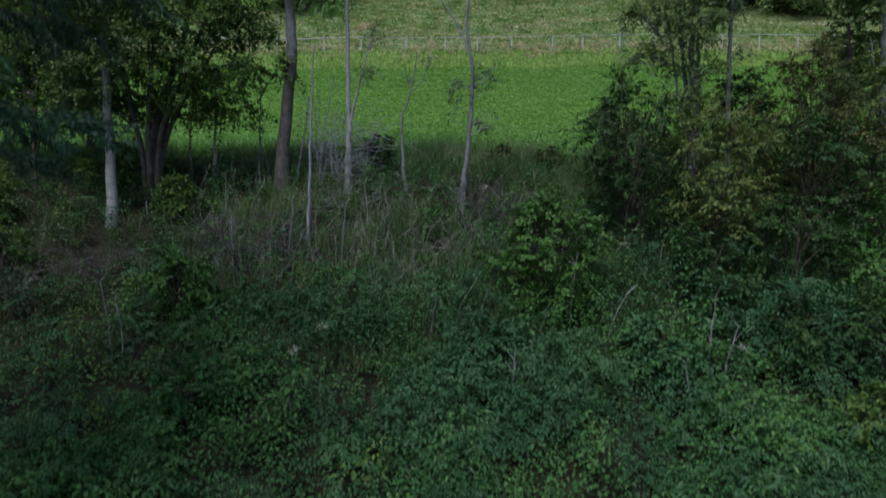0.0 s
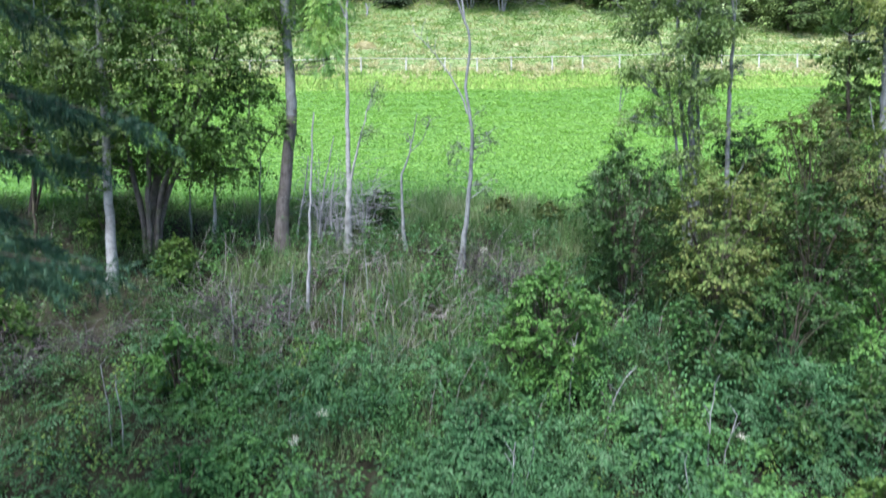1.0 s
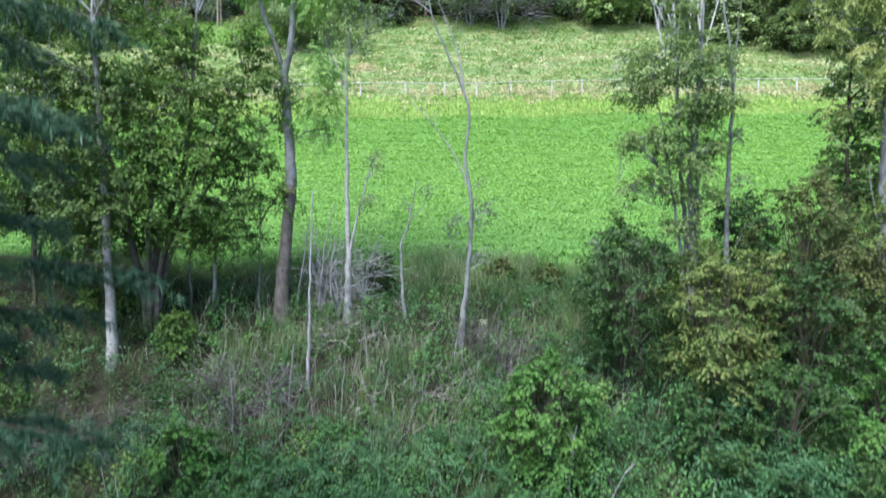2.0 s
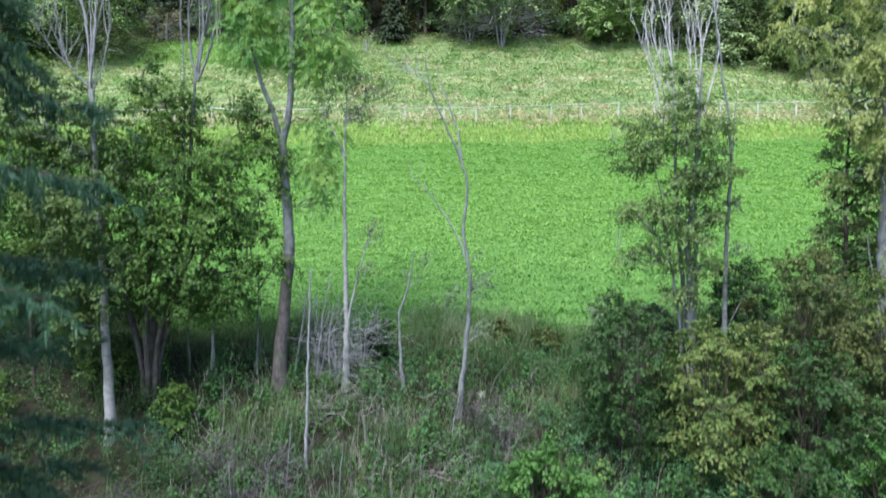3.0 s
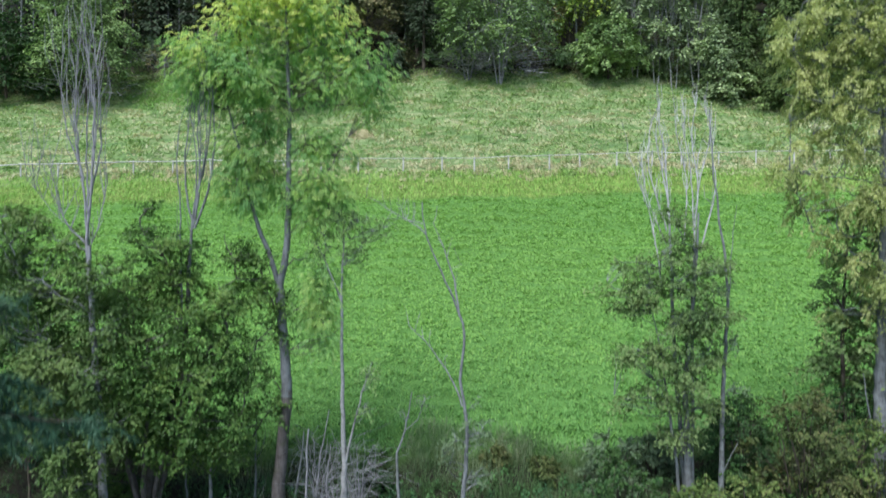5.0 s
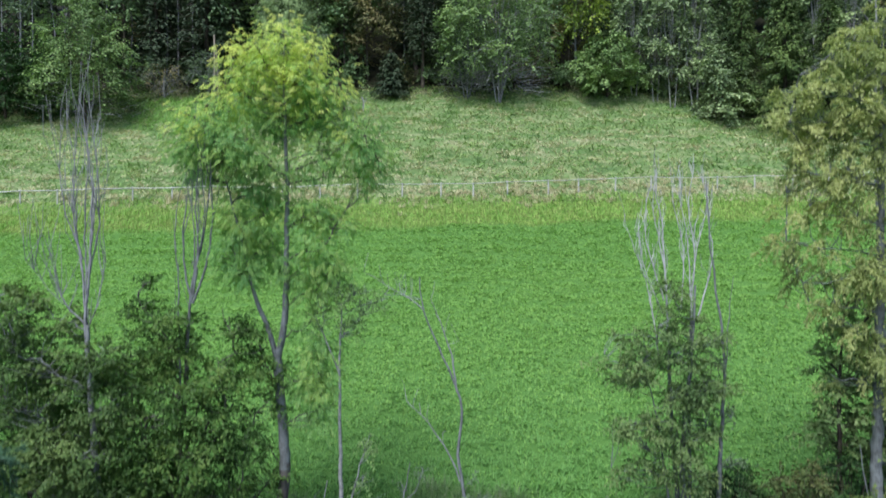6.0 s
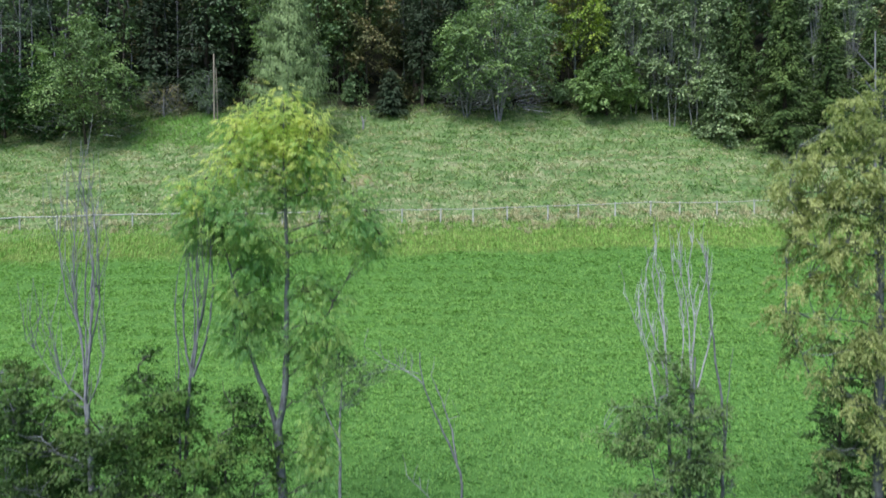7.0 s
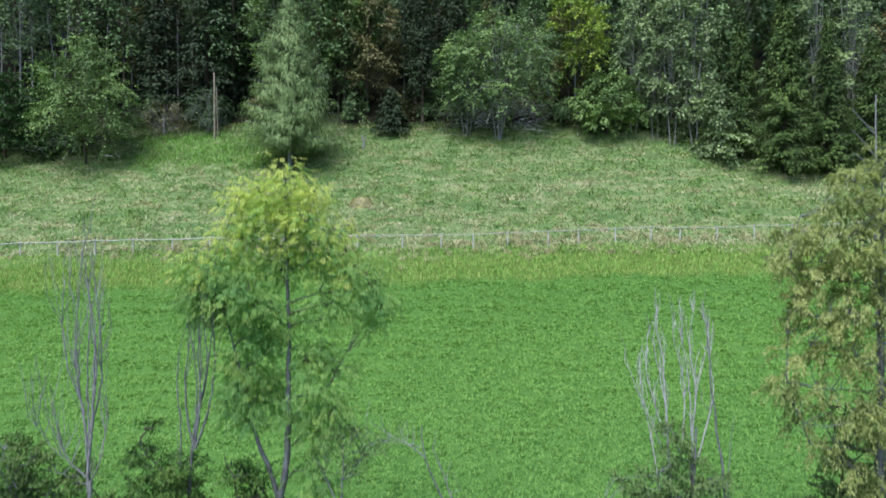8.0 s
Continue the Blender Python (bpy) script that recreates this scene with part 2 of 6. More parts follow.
def height(x, y):
    """The hillside's height at x, y."""
    x, y = np.asarray(x, float), np.asarray(y, float)
    z = sum(np.interp(y + d, KNOTS[:, 0], KNOTS[:, 1]) for d in (-1.2, -0.4, 0.4, 1.2)) / 4
    near = np.exp(-((y - 40) / 45.0) ** 2)
    z = z + near * ((value_noise(x / 7, y / 7, 1) - 0.5) * 0.25 + (value_noise(x / 1.5, y / 1.5, 2) - 0.5) * 0.13)
    rough = np.clip((y - 50) / 3, 0, 1) * near
    return z + rough * ((value_noise(x / 2.6, y / 1.6, 3) - 0.5) * 0.35 + (value_noise(x / 1.1, y / 0.9, 4) - 0.5) * 0.38)


def ground_z(x, y):
    return float(height(x, y))


def unit(v):
    v = np.asarray(v, float)
    return v / np.maximum(np.linalg.norm(v, axis=-1, keepdims=True), 1e-9)


class Geo:
    """Gathers four-sided faces for one mesh."""

    def __init__(self):
        self.v, self.f, self.n = [], [], 0

    def add(self, v, f):
        if len(v):
            self.v.append(np.asarray(v, float))
            self.f.append(np.asarray(f, np.int64) + self.n)
            self.n += len(v)
        return self

    def arrays(self):
        return np.concatenate(self.v), np.concatenate(self.f)

    def mesh(self, name, mat, origin=(0, 0, 0), smooth=False):
        v, f = self.arrays()
        me = bpy.data.meshes.new(name)
        me.vertices.add(len(v))
        me.vertices.foreach_set("co", (v - np.asarray(origin, float)).astype(np.float32).ravel())
        me.loops.add(f.size)
        me.loops.foreach_set("vertex_index", f.astype(np.int32).ravel())
        me.polygons.add(len(f))
        me.polygons.foreach_set("loop_start", np.arange(0, f.size, 4, dtype=np.int32))
        me.polygons.foreach_set("use_smooth", np.full(len(f), smooth))
        me.update(calc_edges=True)
        me.validate()
        me.materials.append(mat)
        return me


def thing(name, label, category, at=(0, 0, 0), group="", kind=""):
    ob = new(name)
    ob.location = at
    ob.empty_display_size = 0.2
    return tagged(ob, label, category, group, kind)


def part(name, geo, mat, parent, label="", kind="", smooth=False):
    origin, up = Vector(parent.location), parent.parent
    while up:
        origin, up = origin + up.location, up.parent
    ob = new(name, geo.mesh(name, mat, origin, smooth))
    ob.parent = parent
    return tagged(ob, label, "", "", kind)


def lone(name, geo, mat, label, category, group="", kind="", at=(0, 0, 0), smooth=False):
    ob = new(name, geo.mesh(name, mat, at, smooth))
    ob.location = at
    return tagged(ob, label, category, group, kind)


def curve_points(pts, step=0.35, wobble=0.0, rng=None):
    """A smooth line through the points."""
    p = np.asarray(pts, float)
    q = np.vstack([2 * p[0] - p[1], p, 2 * p[-1] - p[-2]])
    out = []
    for i in range(1, len(q) - 2):
        n = max(2, int(np.linalg.norm(q[i + 1] - q[i]) / step))
        t = np.linspace(0, 1, n, endpoint=False)[:, None]
        out.append(0.5 * (2 * q[i] + (q[i + 1] - q[i - 1]) * t + (2 * q[i - 1] - 5 * q[i] + 4 * q[i + 1] - q[i + 2]) * t ** 2 + (3 * q[i] - q[i - 1] - 3 * q[i + 1] + q[i + 2]) * t ** 3))
    c = np.vstack(out + [p[-1:]])
    if wobble and rng is not None:
        c[1:] += rng.normal(0, wobble, c[1:].shape)
    return c


def tube(geo, pts, r0, r1, sides=6, flare=0.0):
    p = np.asarray(pts, float)
    t = unit(np.gradient(p, axis=0))
    mean = np.abs(t.mean(0))
    ref = np.eye(3)[int(np.argmin(mean))]
    u = unit(np.cross(t, ref))
    w = np.cross(t, u)
    k = np.linspace(0, 1, len(p))
    r = r0 + (r1 - r0) * k
    if flare:
        r = r + flare * np.exp(-k * len(p) / 2.0)
    a = np.arange(sides) * 2 * np.pi / sides
    ring = (np.cos(a)[None, :, None] * u[:, None, :] + np.sin(a)[None, :, None] * w[:, None, :]) * r[:, None, None] + p[:, None, :]
    i = np.arange(len(p) - 1)[:, None] * sides
    j = np.arange(sides)[None, :]
    j2 = (j + 1) % sides
    f = np.stack([i + j, i + j2, i + sides + j2, i + sides + j], -1).reshape(-1, 4)
    geo.add(ring.reshape(-1, 3), f)


def leaves(geo, base, way, up, length, width):
    """Leaves folded along the midrib, one bent face each."""
    base, way = np.asarray(base, float), unit(way)
    side = unit(np.cross(way, up))
    nor = np.cross(side, way)
    n = len(base)
    length, width = np.broadcast_to(length, n)[:, None], np.broadcast_to(width, n)[:, None]
    tip = base + way * length - nor * length * 0.12
    mid = base + way * length * 0.45 + nor * width * 0.18
    v = np.stack([base, mid + side * width / 2, tip, mid - side * width / 2], 1).reshape(-1, 3)
    geo.add(v, np.arange(n * 4).reshape(-1, 4))


def blades(geo, base, heading, tall, width, lean, short=False):
    """Grass blades that bend over: two faces each, short ones a single face."""
    n = len(base)
    d = np.stack([np.cos(heading), np.sin(heading), np.zeros(n)], -1)
    s = np.stack([-np.sin(heading), np.cos(heading), np.zeros(n)], -1) * np.broadcast_to(width, n)[:, None] / 2
    tall, lean = np.broadcast_to(tall, n)[:, None], np.broadcast_to(lean, n)[:, None]
    z = np.array([0, 0, 1.0])
    if short:
        e = base + z * tall * (1 - 0.35 * lean) + d * tall * lean
        v = np.stack([base - s, base + s, e + s * 0.45, e - s * 0.45], 1).reshape(-1, 3)
        geo.add(v, np.arange(n * 4).reshape(-1, 4))
        return
    m = base + z * tall * 0.62 + d * tall * lean * 0.35
    e = base + z * tall * (1 - 0.35 * lean) + d * tall * lean
    v = np.stack([base - s, base + s, m + s * 0.8, m - s * 0.8, e + s * 0.15, e - s * 0.15], 1).reshape(-1, 3)
    o = (np.arange(n) * 6)[:, None]
    geo.add(v, np.concatenate([o + [0, 1, 2, 3], o + [3, 2, 4, 5]], 0))


def in_lobes(rng, lobes, n, hollow=0.45):
    """Places in a crown made of rounded lobes (x, y, z, rx, ry, rz), denser towards their outsides."""
    lo = np.asarray(lobes, float)
    w = lo[:, 3] * lo[:, 4] * lo[:, 5]
    pick = rng.choice(len(lo), n, p=w / w.sum())
    d = unit(rng.normal(size=(n, 3)))
    r = (hollow ** 3 + (1 - hollow ** 3) * rng.random(n)) ** (1 / 3) * np.exp(rng.normal(0, 0.13, n))
    places = lo[pick, :3] + d * r[:, None] * lo[pick, 3:6]
    mid = np.average(lo[:, :3], axis=0, weights=w)
    return places, unit(d * np.array([1, 1, 0.5]) + 0.6 * unit((places - mid) * np.array([1, 1, 0.4])))


def sticks(geo, a, b, r0, r1):
    """Many straight three-sided twigs at once."""
    d = unit(b - a)
    u = unit(np.cross(d, np.array([0.31, 0.94, 0.14])))
    w = np.cross(d, u)
    n = len(a)
    ring = [(u * math.cos(k), w * math.sin(k)) for k in (0.0, 2.094, 4.189)]
    v = np.stack([a + (p + q) * r0 for p, q in ring] + [b + (p + q) * r1 for p, q in ring], 1).reshape(-1, 3)
    o = (np.arange(n) * 6)[:, None]
    geo.add(v, np.concatenate([o + [0, 1, 4, 3], o + [1, 2, 5, 4], o + [2, 0, 3, 5]], 0))


def shoot_leaves(geo, wood, rng, base, way, reach, per, length, width, droop=0.25, start=0.2, twig=0.006):
    """Arching shoots from base along way, with leaves set alternately on both sides."""
    n = len(base)
    way = unit(way)
    up = np.array([0, 0, 1.0])
    ln = np.broadcast_to(reach, n)[:, None]
    side = unit(np.cross(way, up) + rng.normal(0, 0.35, (n, 3)))
    if wood is not None:
        mid = base + way * ln * 0.5 - up * droop * ln * 0.25
        sticks(wood, base, mid, twig, twig * 0.75)
        sticks(wood, mid, base + way * ln - up * droop * ln, twig * 0.75, twig * 0.4)
    m = n * per
    b, d, l, sd = (np.repeat(q, per, 0) for q in (base, way, ln, side))
    t = rng.uniform(start, 1.04, (m, 1)) ** 0.85
    hand = np.where(rng.random((m, 1)) < 0.5, -1.0, 1.0)
    q = b + d * l * t - up * droop * l * t * t + sd * hand * width * 0.5 + rng.normal(0, 0.03, (m, 3)) * l
    out = d * 0.55 - up * droop * t + sd * hand * 0.8 + rng.normal(0, 0.33, (m, 3)) - up * 0.3
    face = up + d * np.array([0.55, 0.55, 0.1]) + rng.normal(0, 0.3, (m, 3))
    leaves(geo, q, out, face, length * rng.uniform(0.6, 1.3, m), width * rng.uniform(0.7, 1.2, m))


def leaf_sprays(geo, rng, centres, outward, per, spread, length, width, droop=0.3, flat=0.5):
    """Leafy shoots fanning out of each place in the crown."""
    c, o = np.repeat(centres, 3, 0), np.repeat(outward, 3, 0)
    n = len(c)
    d = unit(o * 0.75 + rng.normal(0, 0.6, (n, 3)) * np.array([1, 1, 0.45 + flat]) + np.array([0, 0, 0.12]))
    ln = spread * rng.uniform(1.3, 2.9, n)
    shoot_leaves(geo, None, rng, c - d * ln[:, None] * 0.45, d, ln, max(2, per // 3), length, width, droop * 0.8)


def feather_sprays(geo, rng, centres, outward, per, spread, rachis, length, width, pairs=4, droop=0.5):
    """Leaves of paired leaflets along a drooping stalk."""
    n = len(centres) * per
    off = rng.normal(size=(n, 3)) * spread * np.array([1, 1, 0.8])
    base = np.repeat(centres, per, 0) + off
    out = unit(unit(off * np.array([1, 1, 0.5])) + 0.6 * np.repeat(outward, per, 0))
    way = unit(out + rng.normal(size=(n, 3)) * 0.45 + np.array([0, 0, -droop]))
    up = unit(np.array([0, 0, 1.0]) + out * 0.7 + rng.normal(size=(n, 3)) * 0.3)
    side = unit(np.cross(way, up))
    ln = rachis * rng.uniform(0.7, 1.25, n)[:, None]
    for k in range(pairs):
        at = base + way * ln * (0.3 + 0.7 * k / pairs) - np.array([0, 0, 0.12]) * ln * (k / pairs) ** 2
        for s in (-1, 1):
            leaves(geo, at, way * 0.55 + side * s + np.array([0, 0, -0.25]), up, length * rng.uniform(0.8, 1.2, n), width)
    leaves(geo, base + way * ln, way + np.array([0, 0, -0.3]), up, length, width)


def clumped_crown(geo, wood, rng, at, half, tall, clumps, shoots, per, length, width, deep=0.9, low=0.06, thick=0.018, lift=0.4, droop=0.3, size=0.38, twig=0.006):
    """A crown of uneven clumps, each a burst of leafy shoots at the end of a bough."""
    at = np.array(at, float)
    for i in range(clumps):
        k = (i + rng.random()) / clumps
        girth = math.sin(math.pi * (0.2 + 0.73 * k)) ** 0.75
        rc = half * size * rng.uniform(0.7, 1.25) * (0.65 + 0.35 * girth)
        a = i * 2.4 + rng.normal(0, 0.45)
        r = max(0.0, half * girth * rng.uniform(0.72, 1.12) - rc * 0.75) * (0.35 if i % 5 == 4 else 1.0)
        c = at + np.array([math.cos(a) * r, math.sin(a) * r * deep, 0])
        c[2] = max(at[2] + tall * (low + (1 - low) * k) - rc * 0.35, at[2] + rc * 0.4 if low > 0.1 else ground_z(c[0], c[1]) + rc * 0.45)
        foot = at + np.array([(c[0] - at[0]) * 0.12, (c[1] - at[1]) * 0.12, max(0.05, (c[2] - at[2]) * 0.5 - 0.15 * r)])
        line = curve_points([foot, foot * 0.5 + c * 0.5 + np.array([0, 0, 0.1 * r]), c], max(0.3, half * 0.3), 0.015, rng)
        tube(wood, line, thick, thick * 0.5, 4)
        n = max(4, int(shoots * (rc / (half * size)) ** 1.6))
        out = unit(np.array([c[0] - at[0], c[1] - at[1], 0.001]))
        d = unit(unit(rng.normal(size=(n, 3))) + out * 0.45 + np.array([0, 0, lift]))
        reach = rc * rng.uniform(0.65, 1.25, n) * np.where(rng.random(n) < 0.08, 1.5, 1.0)
        shoot_leaves(geo, wood, rng, c + d * rc * rng.uniform(-0.1, 0.25, (n, 1)), d, reach, per, length, width, droop, 0.15, twig)


def twig_lines(geo, rng, wood, ends, r=0.012, sides=3, lift=0.25):
    """Thin twigs from the nearest lower wood to the sprays."""
    wood = np.asarray(wood, float)
    for e in ends:
        d = np.linalg.norm(wood - e, axis=1) + np.where(wood[:, 2] > e[2] - 0.1, 1.5, 0.0)
        a = wood[int(np.argmin(d))]
        m = (a + e) / 2 + np.array([0, 0, -0.06 * np.linalg.norm(e - a)]) + rng.normal(0, 0.05, 3)
        tube(geo, np.array([a, m, e]), r, r * 0.4, sides)


def ground_sheet():
    xs = np.concatenate([[-1500, -700, -350, -200, -130, -90], np.arange(-70, 70.1, 0.5), [90, 130, 200, 350, 700, 1500]])
    ys = np.concatenate([[-900, -500, -250, -120, -60, -30, -15, -8, -3], np.arange(0, 18, 0.6), np.arange(18, 80, 0.4), np.arange(80, 120, 4), [130, 160, 200, 300, 500, 900, 1500]])
    gx, gy = np.meshgrid(xs, ys)
    v = np.stack([gx, gy, height(gx, gy)], -1).reshape(-1, 3)
    w, h = len(xs), len(ys)
    i = (np.arange(h - 1)[:, None] * w + np.arange(w - 1)[None, :]).reshape(-1, 1)
    lone("ground", Geo().add(v, i + np.array([0, 1, w + 1, w])), GROUND, "steep green hillside with weedy bank, meadow and rough pasture", "ground", kind="structure", smooth=True)


ground_sheet()


# ---- trees along the meadow's lower edge ----
def tree(name, label, category, stems, lobes, leaf, bark, seed, clusters=150, per=14, spread=0.32, length=0.11, width=0.06, droop=0.3, limb_r=0.05,
         feather=False, group="", hollow=0.45, flat=0.5, twigs=True, limbs=True, bare_from=99, bare_wood=None, bare_twigs=0, step=0.3, twig_rise=2.0, tip_from=99, tip_leaf=None):
    """A tree from stems (points, foot radius, top radius; the first is the trunk) and a crown of lobes."""
    rng = np.random.default_rng(seed)
    at = np.array(stems[0][0][0], float)
    root = thing(name, label, category, at, group)
    wood = []
    for i, (pts, r0, r1) in enumerate(stems):
        g = Geo()
        line = curve_points(pts, step, 0.012, rng)
        if i == 0 or line[0, 2] < at[2] + 0.4:
            line[0, 2] = min(line[0, 2], ground_z(line[0, 0], line[0, 1])) - 0.3
        tube(g, line, r0, r1, 6 if r0 < 0.06 or step > 0.5 else 9, r0 * 0.5 if i == 0 else 0)
        stem = part("trunk" if i == 0 else "stem", g, bark if i < bare_from else bare_wood, root, smooth=True)
        if i >= bare_from and bare_twigs:
            t = Geo()
            for _ in range(bare_twigs):
                s = line[rng.integers(len(line) // 4, len(line))]
                w = np.array([rng.normal(0, 0.22), rng.normal(0, 0.22), 1.0]) * rng.uniform(0.5, twig_rise)
                tube(t, np.array([s, s + w * 0.45 + rng.normal(0, 0.06, 3), s + w * (0.6, 0.6, 1.0) + rng.normal(0, 0.06, 3)]), 0.01, 0.005, 3)
            part("twig_spray", t, bare_wood, stem, kind="stuff")
        wood.append(line)
    wood_all = np.vstack(wood)
    if not lobes:
        return root
    centres, outward = in_lobes(rng, lobes, clusters, hollow)
    if limbs:
        for lo in lobes:
            c = np.array(lo[:3])
            cand = wood_all[wood_all[:, 2] < c[2] - 0.15]
            if not len(cand):
                cand = wood_all[:1]
            d = np.linalg.norm((cand - c) * np.array([1, 1, 0.8]), axis=1)
            a = cand[int(np.argmin(d))]
            if np.linalg.norm(c - a) < 0.3:
                continue
            g = Geo()
            line = curve_points([a, a * 0.55 + c * 0.45 + np.array([0, 0, 0.1]), c, c + (c - a) * 0.35 + np.array([0, 0, 0.1])], step, 0.025, rng)
            tube(g, line, limb_r, limb_r * 0.25, 5 if step < 0.5 else 4)
            part("limb", g, BARK_GREY if bark is BARK_PALE else bark, root, smooth=True)
            wood_all = np.vstack([wood_all, line])
    g = Geo()
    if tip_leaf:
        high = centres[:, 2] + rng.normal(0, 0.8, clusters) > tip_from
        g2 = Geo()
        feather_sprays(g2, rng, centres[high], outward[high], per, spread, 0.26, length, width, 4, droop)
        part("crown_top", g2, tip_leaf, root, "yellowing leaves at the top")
        feather_sprays(g, rng, centres[~high], outward[~high], per, spread, 0.26, length, width, 4, droop)
    elif feather:
        feather_sprays(g, rng, centres, outward, per, spread, 0.26, length, width, 4, droop)
    else:
        leaf_sprays(g, rng, centres, outward, per, spread, length, width, droop, flat)
    crown = part("crown", g, leaf, root)
    if twigs:
        t = Geo()
        twig_lines(t, rng, wood_all, centres)
        part("twig_spray", t, BARK_GREY if bark is BARK_PALE else bark, crown, kind="stuff")
    return root


def lobes_between(rng, x, y, z0, z1, half, n, squash=0.6, top=0.35):
    """Lobes of a rounded crown round a trunk at x, y from z0 to z1."""
    out = []
    for i in range(n):
        k = (i + rng.random() * 0.8) / n
        env = math.sin(math.pi * min(0.98, 0.28 + 0.60 * k)) ** 0.6 * (1 - top * max(0, k - 0.5))
        a = i * 2.4 + rng.random()
        r = half * env
        s = r * rng.uniform(0.40, 0.55) + 0.15
        out.append((x + math.cos(a) * (r - s) * 1.05, y + math.sin(a) * (r - s) * 1.05, z0 + s * 0.6 + (z1 - z0 - s) * k, s, s, s * squash + 0.2))
    return out


# tall ash with a forked stem and drooping feathered leaves
tree("ash_tree", "tall slender ash tree with forked grey trunk and yellowing tips", "tree",
     [([(-4.79, 18.1, 9.7), (-4.74, 18.1, 11.12), (-4.54, 18.1, 12.97), (-4.49, 18.1, 13.9)], 0.19, 0.158),
      ([(-4.5, 18.1, 13.7), (-4.49, 18.1, 14.15), (-4.6, 18.1, 15.66), (-4.70, 18.1, 17.06)], 0.162, 0.13),
      ([(-4.70, 18.1, 16.9), (-4.48, 18.15, 18.23), (-4.42, 18.2, 20.2), (-4.40, 18.2, 22.2), (-4.43, 18.1, 24.5), (-4.43, 18.1, 26.6)], 0.11, 0.02),
      ([(-4.70, 18.1, 16.9), (-4.94, 18.05, 17.9), (-5.19, 18.0, 18.49), (-5.46, 17.95, 19.5), (-5.77, 17.9, 20.96), (-6.1, 17.9, 22.2)], 0.085, 0.02)],
     [(-4.45, 18.1, 26.5, 0.55, 0.6, 0.65), (-4.9, 18.2, 25.6, 0.8, 0.7, 0.6), (-3.9, 18.0, 25.2, 0.7, 0.7, 0.6), (-5.7, 18.0, 24.8, 0.75, 0.7, 0.6),
      (-3.1, 18.2, 24.2, 0.75, 0.7, 0.5), (-4.5, 18.6, 24.2, 0.8, 0.7, 0.6), (-6.6, 17.9, 23.8, 0.75, 0.7, 0.65), (-7.0, 18.2, 22.9, 0.7, 0.7, 0.6),
      (-5.6, 17.6, 23.2, 0.8, 0.7, 0.6), (-2.3, 18.1, 23.3, 0.65, 0.6, 0.4), (-3.3, 17.8, 22.8, 0.7, 0.6, 0.45), (-2.0, 18.3, 22.4, 0.45, 0.5, 0.3),
      (-5.5, 18.4, 21.9, 0.8, 0.7, 0.6), (-5.8, 18.0, 20.9, 0.65, 0.6, 0.6), (-5.1, 18.5, 20.2, 0.6, 0.6, 0.6), (-3.7, 18.2, 21.2, 0.55, 0.6, 0.6),
      (-3.5, 18.0, 20.2, 0.5, 0.5, 0.5), (-5.7, 17.8, 19.6, 0.5, 0.5, 0.45), (-3.6, 18.3, 19.0, 0.55, 0.5, 0.45), (-4.0, 18.4, 17.8, 0.5, 0.5, 0.4), (-3.7, 18.3, 16.4, 0.55, 0.5, 0.45), (-3.4, 18.2, 15.4, 0.4, 0.4, 0.3),
      (-2.8, 18.1, 21.1, 0.5, 0.5, 0.4), (-3.0, 18.3, 19.7, 0.5, 0.5, 0.5), (-4.1, 18.3, 19.6, 0.6, 0.5, 0.5), (-5.9, 17.9, 20.2, 0.6, 0.5, 0.7), (-5.2, 18.2, 21.2, 0.6, 0.5, 0.6),
      (-5.85, 18.0, 26.0, 0.5, 0.5, 0.5), (-5.2, 18.1, 26.2, 0.5, 0.5, 0.4), (-3.6, 18.1, 26.0, 0.5, 0.5, 0.5), (-3.0, 18.0, 25.1, 0.55, 0.5, 0.5), (-2.2, 18.0, 23.9, 0.55, 0.5, 0.4),
      (-1.7, 18.1, 23.0, 0.5, 0.5, 0.35), (-7.2, 18.0, 24.2, 0.5, 0.5, 0.45), (-7.3, 18.1, 23.3, 0.5, 0.5, 0.4), (-3.4, 18.3, 17.2, 0.5, 0.5, 0.6), (-3.5, 18.3, 16.2, 0.5, 0.5, 0.5), (-4.7, 18.2, 22.6, 0.6, 0.5, 0.6)],
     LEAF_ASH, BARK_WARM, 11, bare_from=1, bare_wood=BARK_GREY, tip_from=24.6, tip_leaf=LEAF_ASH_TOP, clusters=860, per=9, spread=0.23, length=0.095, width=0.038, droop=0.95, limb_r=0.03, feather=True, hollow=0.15)

